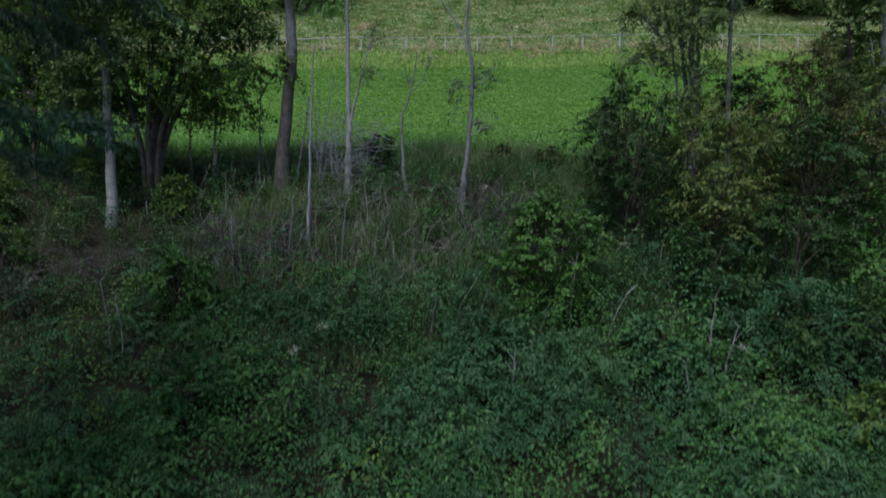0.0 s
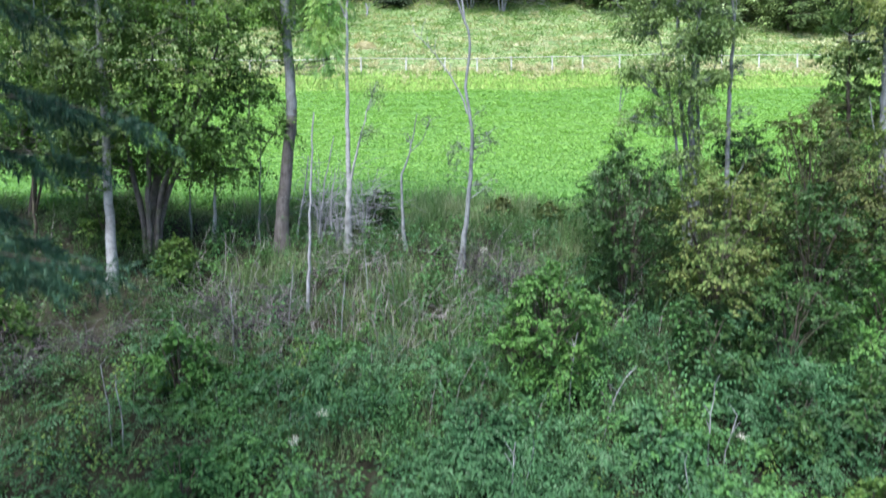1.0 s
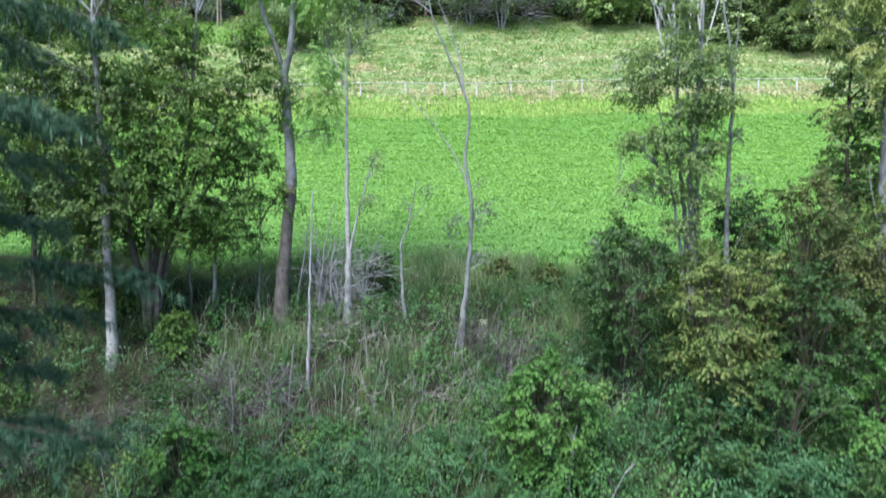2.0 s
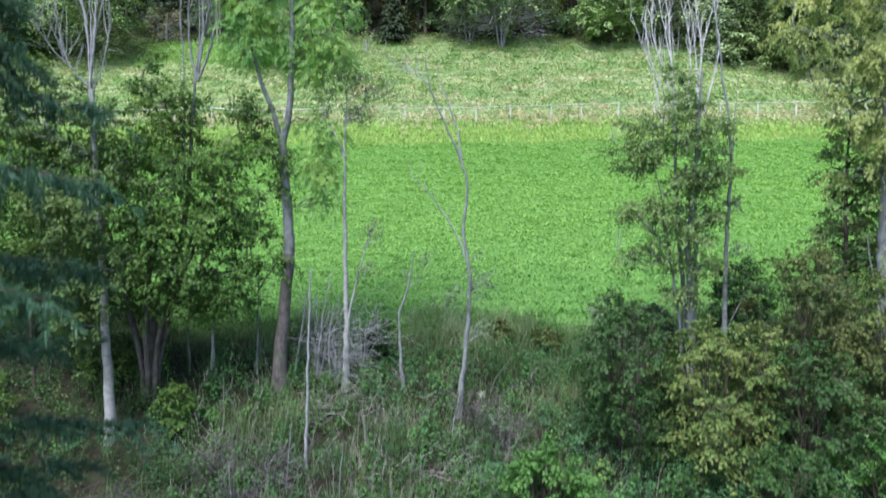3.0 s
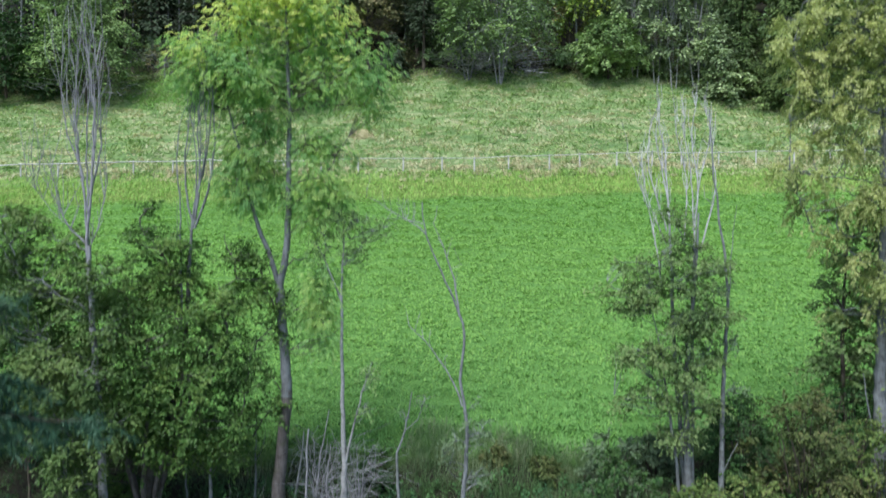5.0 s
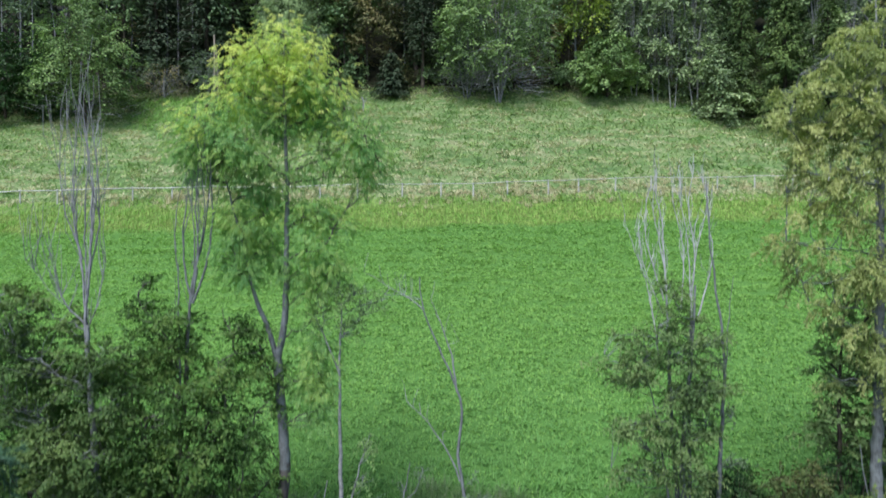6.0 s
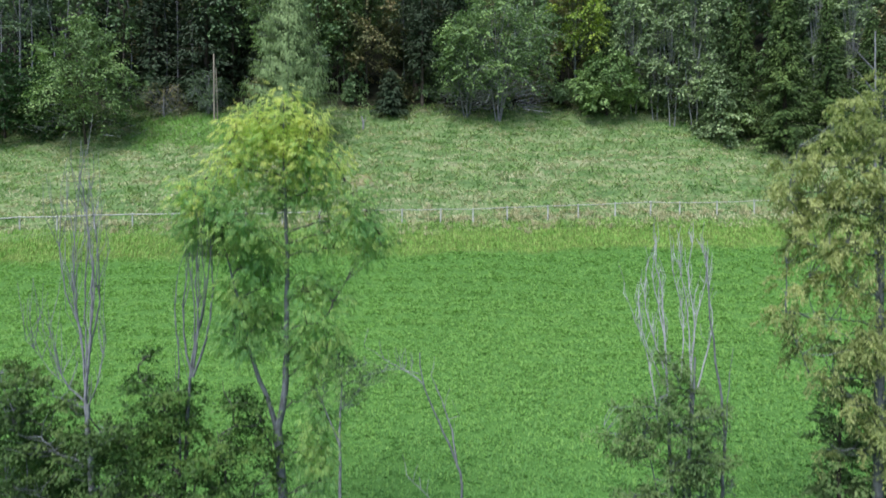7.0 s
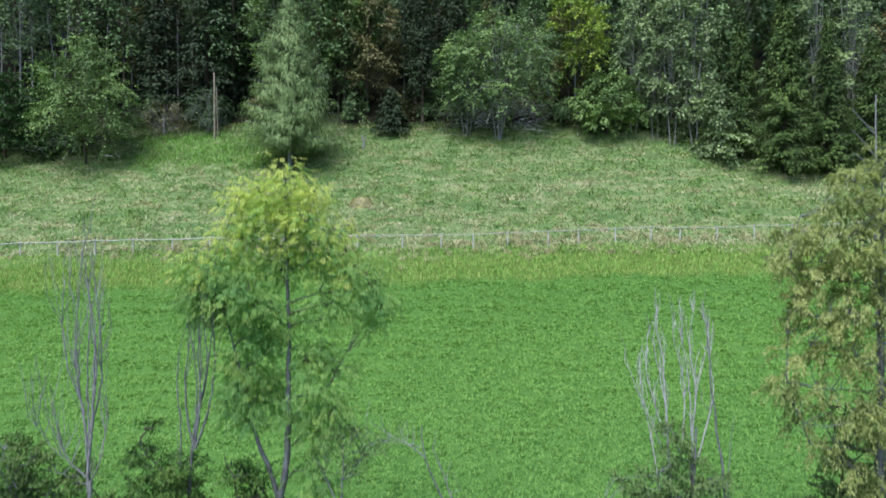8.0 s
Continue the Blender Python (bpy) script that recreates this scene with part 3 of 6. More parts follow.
# pale thin trunk beside it, small airy crown
tree("birch_tree", "thin pale-barked young tree with a small airy crown", "tree",
     [([(-2.83, 18.1, 9.75), (-2.79, 18.1, 11.29), (-2.81, 18.1, 12.8), (-2.84, 18.1, 14.14), (-2.85, 18.1, 15.82), (-2.84, 18.1, 16.9), (-2.78, 18.1, 17.9), (-2.76, 18.1, 18.6)], 0.095, 0.02),
      ([(-2.84, 18.1, 16.5), (-3.19, 18.1, 17.4), (-3.49, 18.1, 18.1)], 0.035, 0.01),
      ([(-2.81, 18.1, 11.5), (-2.54, 18.05, 12.63), (-2.24, 18.0, 13.81), (-1.98, 18.0, 14.65)], 0.04, 0.012)],
     [(-2.85, 18.1, 19.0, 0.6, 0.5, 0.5), (-3.35, 18.1, 18.2, 0.45, 0.4, 0.5), (-2.2, 18.1, 18.9, 0.6, 0.5, 0.4), (-1.6, 18.1, 18.7, 0.4, 0.4, 0.25), (-2.4, 18.2, 18.0, 0.45, 0.4, 0.35),
      (-2.0, 18.0, 14.5, 0.3, 0.3, 0.4), (-2.2, 18.1, 13.3, 0.4, 0.4, 0.25)],
     LEAF_FIELD, BARK_PALE, 12, clusters=190, per=15, spread=0.22, length=0.085, width=0.045, limb_r=0.014, droop=0.5)

# sinuous leaning stem whose dead top arches over
tree("leaning_sapling", "thin crooked grey stem with few leaves and arching dead top", "tree",
     [([(0.52, 17.3, 9.5), (0.73, 17.3, 11.13), (0.83, 17.3, 13.05), (0.66, 17.3, 14.34), (0.77, 17.3, 15.62), (0.5, 17.3, 16.6), (0.0, 17.3, 17.7), (-0.34, 17.3, 18.7), (-0.42, 17.3, 19.4)], 0.07, 0.015),
      ([(0.64, 17.3, 16.15), (0.5, 17.25, 17.2), (0.2, 17.25, 18.1), (-0.1, 17.25, 18.8)], 0.03, 0.008),
      ([(0.7, 17.3, 13.6), (0.45, 17.3, 14.3), (0.0, 17.3, 15.0), (-0.4, 17.3, 15.5), (-0.8, 17.3, 15.9)], 0.025, 0.008),
      ([(-0.3, 17.3, 18.5), (-0.7, 17.3, 18.85), (-1.2, 17.3, 19.1), (-1.95, 17.3, 19.6)], 0.02, 0.005),
      ([(-0.4, 17.3, 18.8), (-0.85, 17.35, 18.9), (-1.4, 17.35, 18.95)], 0.014, 0.005)],
     [(0.5, 17.3, 12.6, 0.45, 0.4, 0.3), (1.2, 17.3, 12.9, 0.35, 0.4, 0.4), (0.9, 17.2, 13.5, 0.4, 0.3, 0.25), (0.3, 17.4, 12.0, 0.35, 0.3, 0.2), (1.1, 17.2, 11.7, 0.4, 0.3, 0.3)],
     LEAF_GREY, BARK_GREY, 13, bare_from=1, bare_wood=BARK_DEAD, bare_twigs=5, twig_rise=0.6, clusters=44, per=14, spread=0.16, length=0.1, width=0.06, limb_r=0.01)
tree("thin_sapling", "thin leafless crooked sapling in the tall weeds", "tree",
     [([(-1.1, 18.2, 9.6), (-1.22, 18.2, 11.3), (-1.2, 18.2, 11.97), (-0.98, 18.2, 12.65), (-0.76, 18.2, 13.83)], 0.055, 0.012),
      ([(-0.98, 18.2, 12.65), (-0.6, 18.1, 13.0), (-0.4, 18.1, 13.5)], 0.015, 0.006)],
     [(-0.35, 18.1, 13.6, 0.3, 0.3, 0.15), (-1.0, 18.2, 13.1, 0.2, 0.2, 0.2)], LEAF_GREY, BARK_GREY, 14, clusters=14, per=10, spread=0.14, length=0.07, width=0.04, limb_r=0.008)
tree("dead_pole_sapling", "straight bare pale dead sapling on the bank", "dead sapling",
     [([(-3.52, 16.0, 8.0), (-3.52, 16.0, 9.26), (-3.48, 16.0, 10.67), (-3.45, 16.0, 12.01), (-3.4, 16.0, 13.34)], 0.045, 0.018)], [], None, BARK_DEAD, 15)

THIN = [([(-6.9, 18.4, 10.1), (-6.88, 18.4, 11.2), (-6.8, 18.4, 12.6)], 0.055, BARK_PALE), ([(-5.6, 18.6, 10.1), (-5.58, 18.6, 11.6), (-5.5, 18.5, 13.2)], 0.035, BARK_GREY),
        ([(-4.45, 18.4, 9.9), (-4.25, 18.4, 11.0), (-4.05, 18.4, 12.6)], 0.04, BARK_GREY), ([(-3.75, 18.5, 9.9), (-3.65, 18.5, 11.3), (-3.3, 18.5, 13.2)], 0.03, BARK_DEAD),
        ([(-3.3, 18.3, 9.9), (-3.35, 18.3, 11.2), (-3.2, 18.3, 12.2)], 0.025, BARK_DEAD), ([(-7.7, 18.7, 10.2), (-7.75, 18.7, 11.6), (-7.5, 18.7, 13.0)], 0.03, BARK_GREY),
        ([(-9.9, 18.2, 10.0), (-10.0, 18.2, 11.4), (-10.3, 18.2, 12.8)], 0.045, BARK_DARK), ([(-12.0, 18.0, 9.9), (-12.1, 18.0, 11.4), (-12.0, 18.0, 13.0)], 0.05, BARK_DARK)]
for i, (pts, r, wood) in enumerate(THIN):
    tree("thin_stem_sapling", "thin bare stem of a sapling between the trees", "sapling", [(pts, r, r * 0.4), ([pts[1], (pts[1][0] + 0.25, pts[1][1], pts[1][2] + 0.5), (pts[1][0] + 0.3, pts[1][1], pts[1][2] + 1.0)], 0.012, 0.005)],
         [], None, wood, 500 + i, group="thin saplings")


def bare_bush(x, y, half, tall, seed, wood):
    """A dead shrub: many fine grey branches."""
    rng = np.random.default_rng(seed)
    z = ground_z(x, y)
    root = thing("bare_bush", "leafless dead bush of fine grey twigs", "dead shrub", (x, y, z), "bare bushes")
    for i in range(9):
        g = Geo()
        a = rng.uniform(0, 6.28)
        d = np.array([math.cos(a), math.sin(a), 0]) * half * rng.uniform(0.4, 1.0)
        h = tall * rng.uniform(0.6, 1.0)
        line = curve_points([(x, y, z - 0.1), np.array([x, y, z + h * 0.55]) + d * 0.4, np.array([x, y, z + h]) + d], 0.2, 0.02, rng)
        tube(g, line, 0.014, 0.005, 5)
        stem = part("branch", g, wood, root)
        t = Geo()
        for _ in range(16):
            s = line[rng.integers(len(line) // 4, len(line))]
            w = rng.normal(0, 1, 3) * (0.5, 0.4, 0.25) + d * 0.4 + (0, 0, 0.1)
            tube(t, np.array([s, s + w * 0.5 + rng.normal(0, 0.04, 3), s + w * 0.95 + rng.normal(0, 0.06, 3)]), 0.006, 0.003, 3)
        part("twig_spray", t, wood, stem, kind="stuff")


for i, (x, y, hw, tl) in enumerate([(-3.7, 18.5, 0.9, 2.6), (-3.1, 18.2, 0.7, 1.8), (-2.4, 18.6, 0.7, 2.2), (0.9, 16.9, 0.9, 1.3), (-4.2, 15.4, 0.7, 1.2), (-5.6, 15.6, 0.8, 1.2), (1.7, 16.4, 0.8, 1.1), (-9.7, 13.8, 0.9, 1.3), (-10.7, 14.2, 0.9, 1.4), (-8.5, 14.6, 0.9, 1.2), (-5.0, 14.9, 1.0, 1.2)]):
    bare_bush(x, y, hw, tl, 540 + i, BARK_DEAD if y > 18 else BRUSHWOOD)

# pale-footed tree with a dead, many-stemmed top
LEFT_TOP = [([(-9.5, 16.6, 17.2), (-9.51, 16.6, 18.45), (-9.38, 16.6, 20.31), (-9.32, 16.6, 22.01), (-9.51, 16.6, 23.71), (-9.65, 16.6, 24.4)], 0.05, 0.012),
            ([(-9.5, 16.6, 17.8), (-9.54, 16.6, 18.76), (-9.69, 16.6, 20.31), (-10.02, 16.6, 21.24), (-10.21, 16.6, 22.48), (-10.09, 16.6, 23.87)], 0.032, 0.008),
            ([(-9.5, 16.6, 18.6), (-9.51, 16.65, 19.38), (-9.6, 16.7, 20.93), (-9.48, 16.7, 22.78), (-9.73, 16.7, 24.1)], 0.03, 0.008),
            ([(-9.6, 16.6, 20.0), (-9.8, 16.5, 21.2), (-9.72, 16.5, 22.6), (-9.95, 16.5, 23.6)], 0.025, 0.006),
            ([(-9.4, 16.6, 19.6), (-9.2, 16.7, 21.0), (-9.25, 16.7, 22.6), (-9.4, 16.7, 24.0)], 0.025, 0.006),
            ([(-9.5, 16.6, 18.0), (-9.2, 16.5, 18.6), (-8.9, 16.5, 19.9)], 0.02, 0.006),
            ([(-9.5, 16.6, 18.2), (-10.1, 16.5, 19.0), (-10.4, 16.5, 20.3)], 0.03, 0.006),
            ([(-9.9, 16.5, 18.7), (-10.4, 16.4, 19.2), (-11.0, 16.4, 20.0)], 0.012, 0.005),
            ([(-9.45, 16.6, 19.0), (-9.3, 16.55, 20.6), (-9.15, 16.55, 22.2), (-9.3, 16.55, 23.9)], 0.026, 0.006),
            ([(-9.55, 16.6, 19.2), (-9.75, 16.65, 20.6), (-9.85, 16.65, 22.0), (-9.7, 16.65, 24.2)], 0.024, 0.006)]
tree("dead_topped_tree", "pale-trunked tree with bare upright dead branches above leafy middle", "tree",
     [([(-8.99, 16.6, 8.6), (-9.07, 16.6, 10.66), (-9.14, 16.6, 11.58), (-9.19, 16.6, 12.9), (-9.41, 16.6, 16.29), (-9.5, 16.6, 18.2)], 0.13, 0.06)] + LEFT_TOP,
     [(-9.6, 16.4, 12.6, 0.9, 0.7, 0.7), (-8.7, 16.2, 13.3, 0.8, 0.6, 0.6), (-10.3, 16.4, 13.6, 0.9, 0.7, 0.7), (-9.2, 16.0, 14.7, 0.9, 0.7, 0.7), (-10.4, 16.3, 15.2, 0.9, 0.7, 0.6),
      (-8.9, 16.5, 16.0, 0.8, 0.7, 0.6), (-10.2, 16.6, 16.8, 0.9, 0.7, 0.6), (-9.1, 16.4, 17.4, 0.7, 0.6, 0.4), (-9.7, 16.2, 11.8, 0.6, 0.6, 0.4), (-11.2, 16.6, 17.3, 0.7, 0.6, 0.6),
      (-11.4, 16.6, 15.9, 0.7, 0.6, 0.5), (-12.1, 16.9, 19.0, 0.7, 0.6, 0.5), (-11.2, 16.8, 18.7, 0.7, 0.6, 0.45), (-10.3, 16.7, 18.3, 0.7, 0.6, 0.45), (-11.9, 16.9, 17.9, 0.8, 0.7, 0.5)],
     LEAF_MIXED, BARK_PALE, 16, bare_from=1, bare_wood=BARK_DEAD, bare_twigs=12, clusters=380, per=42, spread=0.3, length=0.11, width=0.07, limb_r=0.025, flat=0.4, hollow=0.15)

# broad dark many-stemmed tree
MULTI = [([(-8.48, 17.8, 10.1), (-8.3, 17.8, 12.0), (-7.6, 17.8, 14.0), (-7.3, 17.75, 16.1), (-7.2, 17.7, 18.0)], 0.12, 0.05)]
for i in range(7):
    a = i * 0.9 + 0.3
    MULTI.append(([(-8.48 + 0.15 * math.cos(a), 17.8 + 0.15 * math.sin(a), 10.0), (-8.48 + 0.5 * math.cos(a), 17.8 + 0.4 * math.sin(a), 11.6),
                   (-8.3 + 1.3 * math.cos(a), 18.0 + 0.8 * math.sin(a), 13.6), (-8.2 + 2.2 * math.cos(a), 18.0 + 1.2 * math.sin(a), 15.6)], 0.085, 0.025))
MULTI += [([(-7.2, 17.65, 17.2), (-7.14, 17.6, 17.83), (-7.01, 17.6, 19.31), (-6.68, 17.6, 20.62), (-6.42, 17.6, 22.58)], 0.05, 0.01),
          ([(-7.05, 17.6, 18.7), (-7.02, 17.6, 18.98), (-6.92, 17.6, 20.46), (-7.08, 17.6, 21.93)], 0.035, 0.008),
          ([(-7.4, 17.6, 15.8), (-7.39, 17.6, 17.67), (-7.42, 17.6, 19.31), (-7.49, 17.6, 20.95), (-7.35, 17.6, 21.93)], 0.035, 0.008),
          ([(-7.0, 17.6, 19.2), (-6.8, 17.55, 20.5), (-6.82, 17.55, 22.4)], 0.03, 0.008),
          ([(-6.9, 17.6, 19.8), (-6.6, 17.5, 21.2), (-6.7, 17.5, 22.8)], 0.022, 0.006),
          ([(-7.02, 17.6, 18.8), (-7.25, 17.65, 19.7), (-7.25, 17.65, 21.2), (-7.05, 17.65, 22.4)], 0.035, 0.008),
          ([(-6.98, 17.6, 18.9), (-6.78, 17.55, 20.2), (-6.86, 17.55, 21.5), (-6.75, 17.55, 23.0)], 0.035, 0.008),
          ([(-7.0, 17.6, 18.7), (-6.6, 17.65, 19.8), (-6.43, 17.65, 21.3), (-6.5, 17.65, 23.1)], 0.04, 0.008)]
tree("many_stemmed_tree", "broad dark green many-stemmed tree with bare dead tops", "tree", MULTI,
     [(-7.4, 17.2, 13.0, 1.0, 0.9, 0.8), (-6.1, 17.4, 13.2, 0.9, 0.9, 0.7), (-8.7, 17.3, 13.6, 1.0, 0.9, 0.8), (-5.6, 17.9, 14.4, 0.8, 0.8, 0.6), (-7.0, 17.0, 14.4, 1.1, 0.9, 0.8),
      (-8.4, 17.1, 15.0, 1.1, 0.9, 0.8), (-6.2, 17.5, 15.4, 0.9, 0.9, 0.7), (-7.4, 17.3, 16.1, 1.0, 0.9, 0.7), (-8.8, 17.6, 16.6, 1.0, 0.9, 0.7), (-6.3, 17.7, 16.7, 0.9, 0.9, 0.6),
      (-7.7, 17.7, 17.4, 0.9, 0.9, 0.5), (-10.3, 17.8, 13.6, 1.1, 0.9, 0.8), (-10.9, 17.9, 15.0, 1.2, 0.9, 0.8), (-10.0, 18.0, 16.6, 1.1, 0.9, 0.7), (-12.0, 18.2, 14.2, 1.0, 0.9, 0.8),
      (-11.6, 18.1, 16.6, 1.0, 0.9, 0.8), (-8.1, 18.4, 12.3, 1.4, 0.9, 0.5), (-6.2, 18.3, 12.2, 0.9, 0.8, 0.4), (-5.3, 17.9, 17.2, 0.6, 0.7, 0.4), (-9.7, 18.1, 12.4, 0.9, 0.8, 0.5),
      (-8.45, 17.7, 18.5, 0.6, 0.5, 0.45), (-8.35, 17.7, 19.3, 0.4, 0.4, 0.4), (-7.6, 17.8, 18.3, 0.55, 0.5, 0.35), (-6.1, 17.8, 18.1, 0.6, 0.6, 0.35), (-12.9, 18.3, 15.6, 1.0, 0.8, 0.8), (-12.6, 18.0, 17.4, 0.8, 0.8, 0.6), (-13.2, 18.4, 13.2, 1.0, 0.8, 0.7),
      (-11.0, 17.6, 12.3, 0.9, 0.7, 0.6), (-10.6, 17.6, 17.9, 0.7, 0.7, 0.4), (-4.9, 18.2, 13.4, 0.7, 0.7, 0.4), (-5.0, 18.1, 15.7, 0.6, 0.6, 0.4), (-5.6, 17.9, 17.9, 0.7, 0.6, 0.45), (-5.0, 18.0, 16.8, 0.6, 0.6, 0.4), (-8.0, 17.5, 18.2, 0.8, 0.7, 0.5)],
     LEAF_DARK, BARK_WARM, 17, bare_from=8, bare_wood=BARK_GREY, bare_twigs=6, clusters=1300, per=45, spread=0.37, length=0.115, width=0.07, limb_r=0.028, flat=0.45, hollow=0.1)

# slight trees further left along the edge
for k, (x, y, h, hw) in enumerate([(-13.6, 20.2, 5.2, 1.6), (-15.8, 19.4, 7.4, 2.0), (-12.2, 21.0, 3.6, 1.3)]):
    r = np.random.default_rng(30 + k)
    z = ground_z(x, y)
    tree("edge_tree", "small dark-stemmed leafy tree at the meadow edge", "tree",
         [([(x, y, z), (x + 0.1, y, z + h * 0.45), (x - 0.1, y, z + h * 0.9)], 0.09, 0.02), ([(x + 0.05, y, z + 0.1), (x + 0.5, y, z + h * 0.4), (x + 0.6, y, z + h * 0.75)], 0.05, 0.015)],
         lobes_between(r, x, y, z + h * 0.25, z + h, hw, 8), LEAF_BUSH, BARK_DARK, 40 + k, clusters=170, per=26, spread=0.26, length=0.14, width=0.09, group="edge trees")

# tree with layered leafy branches and white dead stems above it
tree("dead_stemmed_tree", "leafy tree with layered branches and whitish dead stems on top", "tree",
     [([(7.4, 18.0, 9.7), (7.38, 18.0, 12.28), (7.33, 18.0, 13.78), (7.42, 18.0, 15.2), (7.62, 18.0, 16.93), (7.76, 18.0, 19.1)], 0.12, 0.03),
      ([(7.2, 18.1, 9.9), (7.1, 18.0, 11.5), (6.96, 18.0, 12.45), (6.79, 18.0, 13.78), (6.59, 18.0, 15.12), (6.38, 18.0, 16.12)], 0.06, 0.015),
      ([(7.5, 18.2, 9.8), (7.3, 18.4, 13.0), (7.25, 18.7, 16.0), (7.28, 18.8, 17.75)], 0.08, 0.045),
      ([(7.6, 18.2, 10.6), (7.8, 18.6, 15.0), (7.93, 18.8, 18.09)], 0.06, 0.04),
      ([(7.27, 18.8, 17.2), (7.2, 18.8, 18.4), (7.06, 18.8, 21.0), (6.88, 18.8, 21.8), (6.92, 18.8, 22.7)], 0.042, 0.010),
      ([(7.15, 18.8, 19.4), (6.95, 18.8, 20.6), (6.8, 18.8, 21.4), (6.85, 18.8, 22.3)], 0.024, 0.007),
      ([(7.1, 18.8, 18.6), (6.66, 18.8, 20.1), (6.53, 18.8, 21.0), (6.62, 18.8, 21.9)], 0.028, 0.007),
      ([(6.8, 18.4, 16.9), (6.6, 18.7, 18.9), (6.2, 18.7, 20.1), (5.9, 18.7, 21.0)], 0.022, 0.006),
      ([(7.92, 18.8, 17.6), (7.95, 18.8, 18.4), (8.06, 18.8, 20.1), (7.88, 18.8, 21.4), (8.08, 18.8, 22.8)], 0.034, 0.008),
      ([(7.93, 18.8, 18.6), (7.88, 18.8, 20.1), (7.67, 18.8, 21.7), (7.7, 18.8, 22.5)], 0.026, 0.007),
      ([(7.6, 18.7, 18.3), (7.7, 18.75, 20.1), (7.41, 18.75, 21.5), (7.35, 18.75, 22.2)], 0.024, 0.007),
      ([(8.1, 18.7, 18.0), (8.59, 18.7, 20.0), (8.45, 18.7, 21.0), (8.39, 18.7, 22.4)], 0.028, 0.007),
      ([(8.05, 18.8, 19.6), (8.3, 18.85, 20.8), (8.5, 18.85, 21.6), (8.36, 18.85, 22.2)], 0.02, 0.006),
      ([(7.0, 18.6, 18.2), (6.45, 18.6, 19.6), (6.25, 18.6, 20.8)], 0.018, 0.006)],
     [(7.3, 17.9, 18.2, 0.7, 0.6, 0.35), (6.6, 17.9, 17.7, 0.8, 0.6, 0.3), (8.0, 18.0, 17.5, 0.7, 0.6, 0.3), (5.6, 17.9, 17.6, 0.6, 0.5, 0.25), (7.2, 17.8, 16.9, 0.9, 0.7, 0.35),
      (5.9, 18.0, 16.4, 0.8, 0.6, 0.3), (8.2, 18.0, 16.2, 0.7, 0.6, 0.3), (7.0, 17.8, 15.7, 0.8, 0.6, 0.35), (5.2, 17.9, 16.9, 0.5, 0.5, 0.2), (6.0, 17.9, 15.0, 0.8, 0.6, 0.3),
      (7.9, 18.0, 14.9, 0.6, 0.6, 0.3), (6.5, 17.9, 13.9, 0.9, 0.6, 0.35), (7.5, 18.0, 13.4, 0.8, 0.6, 0.35), (5.6, 17.9, 13.6, 0.5, 0.5, 0.25), (6.9, 18.0, 12.6, 0.7, 0.6, 0.3), (7.0, 18.0, 19.0, 0.5, 0.5, 0.3), (7.6, 17.8, 16.0, 0.8, 0.6, 0.5), (6.6, 17.8, 15.0, 0.7, 0.6, 0.4), (7.3, 17.8, 14.4, 0.8, 0.6, 0.4), (6.2, 17.9, 17.0, 0.7, 0.6, 0.35)],
     LEAF_EDGE, BARK_GREY, 18, bare_from=4, bare_wood=BARK_WHITE, bare_twigs=13, twig_rise=1.0, clusters=560, per=27, spread=0.27, length=0.125, width=0.06, limb_r=0.02, flat=0.5, hollow=0.2)
tree("slender_tree", "slender crooked grey trunk with a bare top", "tree",
     [([(8.45, 18.2, 9.7), (8.47, 18.2, 11.04), (8.52, 18.2, 12.98), (8.59, 18.2, 14.5), (8.7, 18.2, 16.3), (8.62, 18.2, 17.8), (8.47, 18.2, 18.91), (8.3, 18.2, 20.2), (8.26, 18.2, 20.87), (8.18, 18.2, 22.23)], 0.085, 0.012),
      ([(8.7, 18.2, 16.2), (8.78, 18.2, 17.0), (8.84, 18.2, 18.15), (8.97, 18.2, 19.34)], 0.022, 0.006),
      ([(8.47, 18.2, 11.2), (8.75, 18.1, 11.9), (8.95, 18.1, 12.3)], 0.02, 0.008)],
     [(8.9, 18.2, 15.2, 0.35, 0.3, 0.2), (8.4, 18.2, 16.9, 0.4, 0.3, 0.2), (8.9, 18.2, 13.9, 0.35, 0.3, 0.2)], LEAF_GREY, BARK_GREY, 19, clusters=30, per=14, spread=0.17, length=0.11, width=0.06, limb_r=0.012)

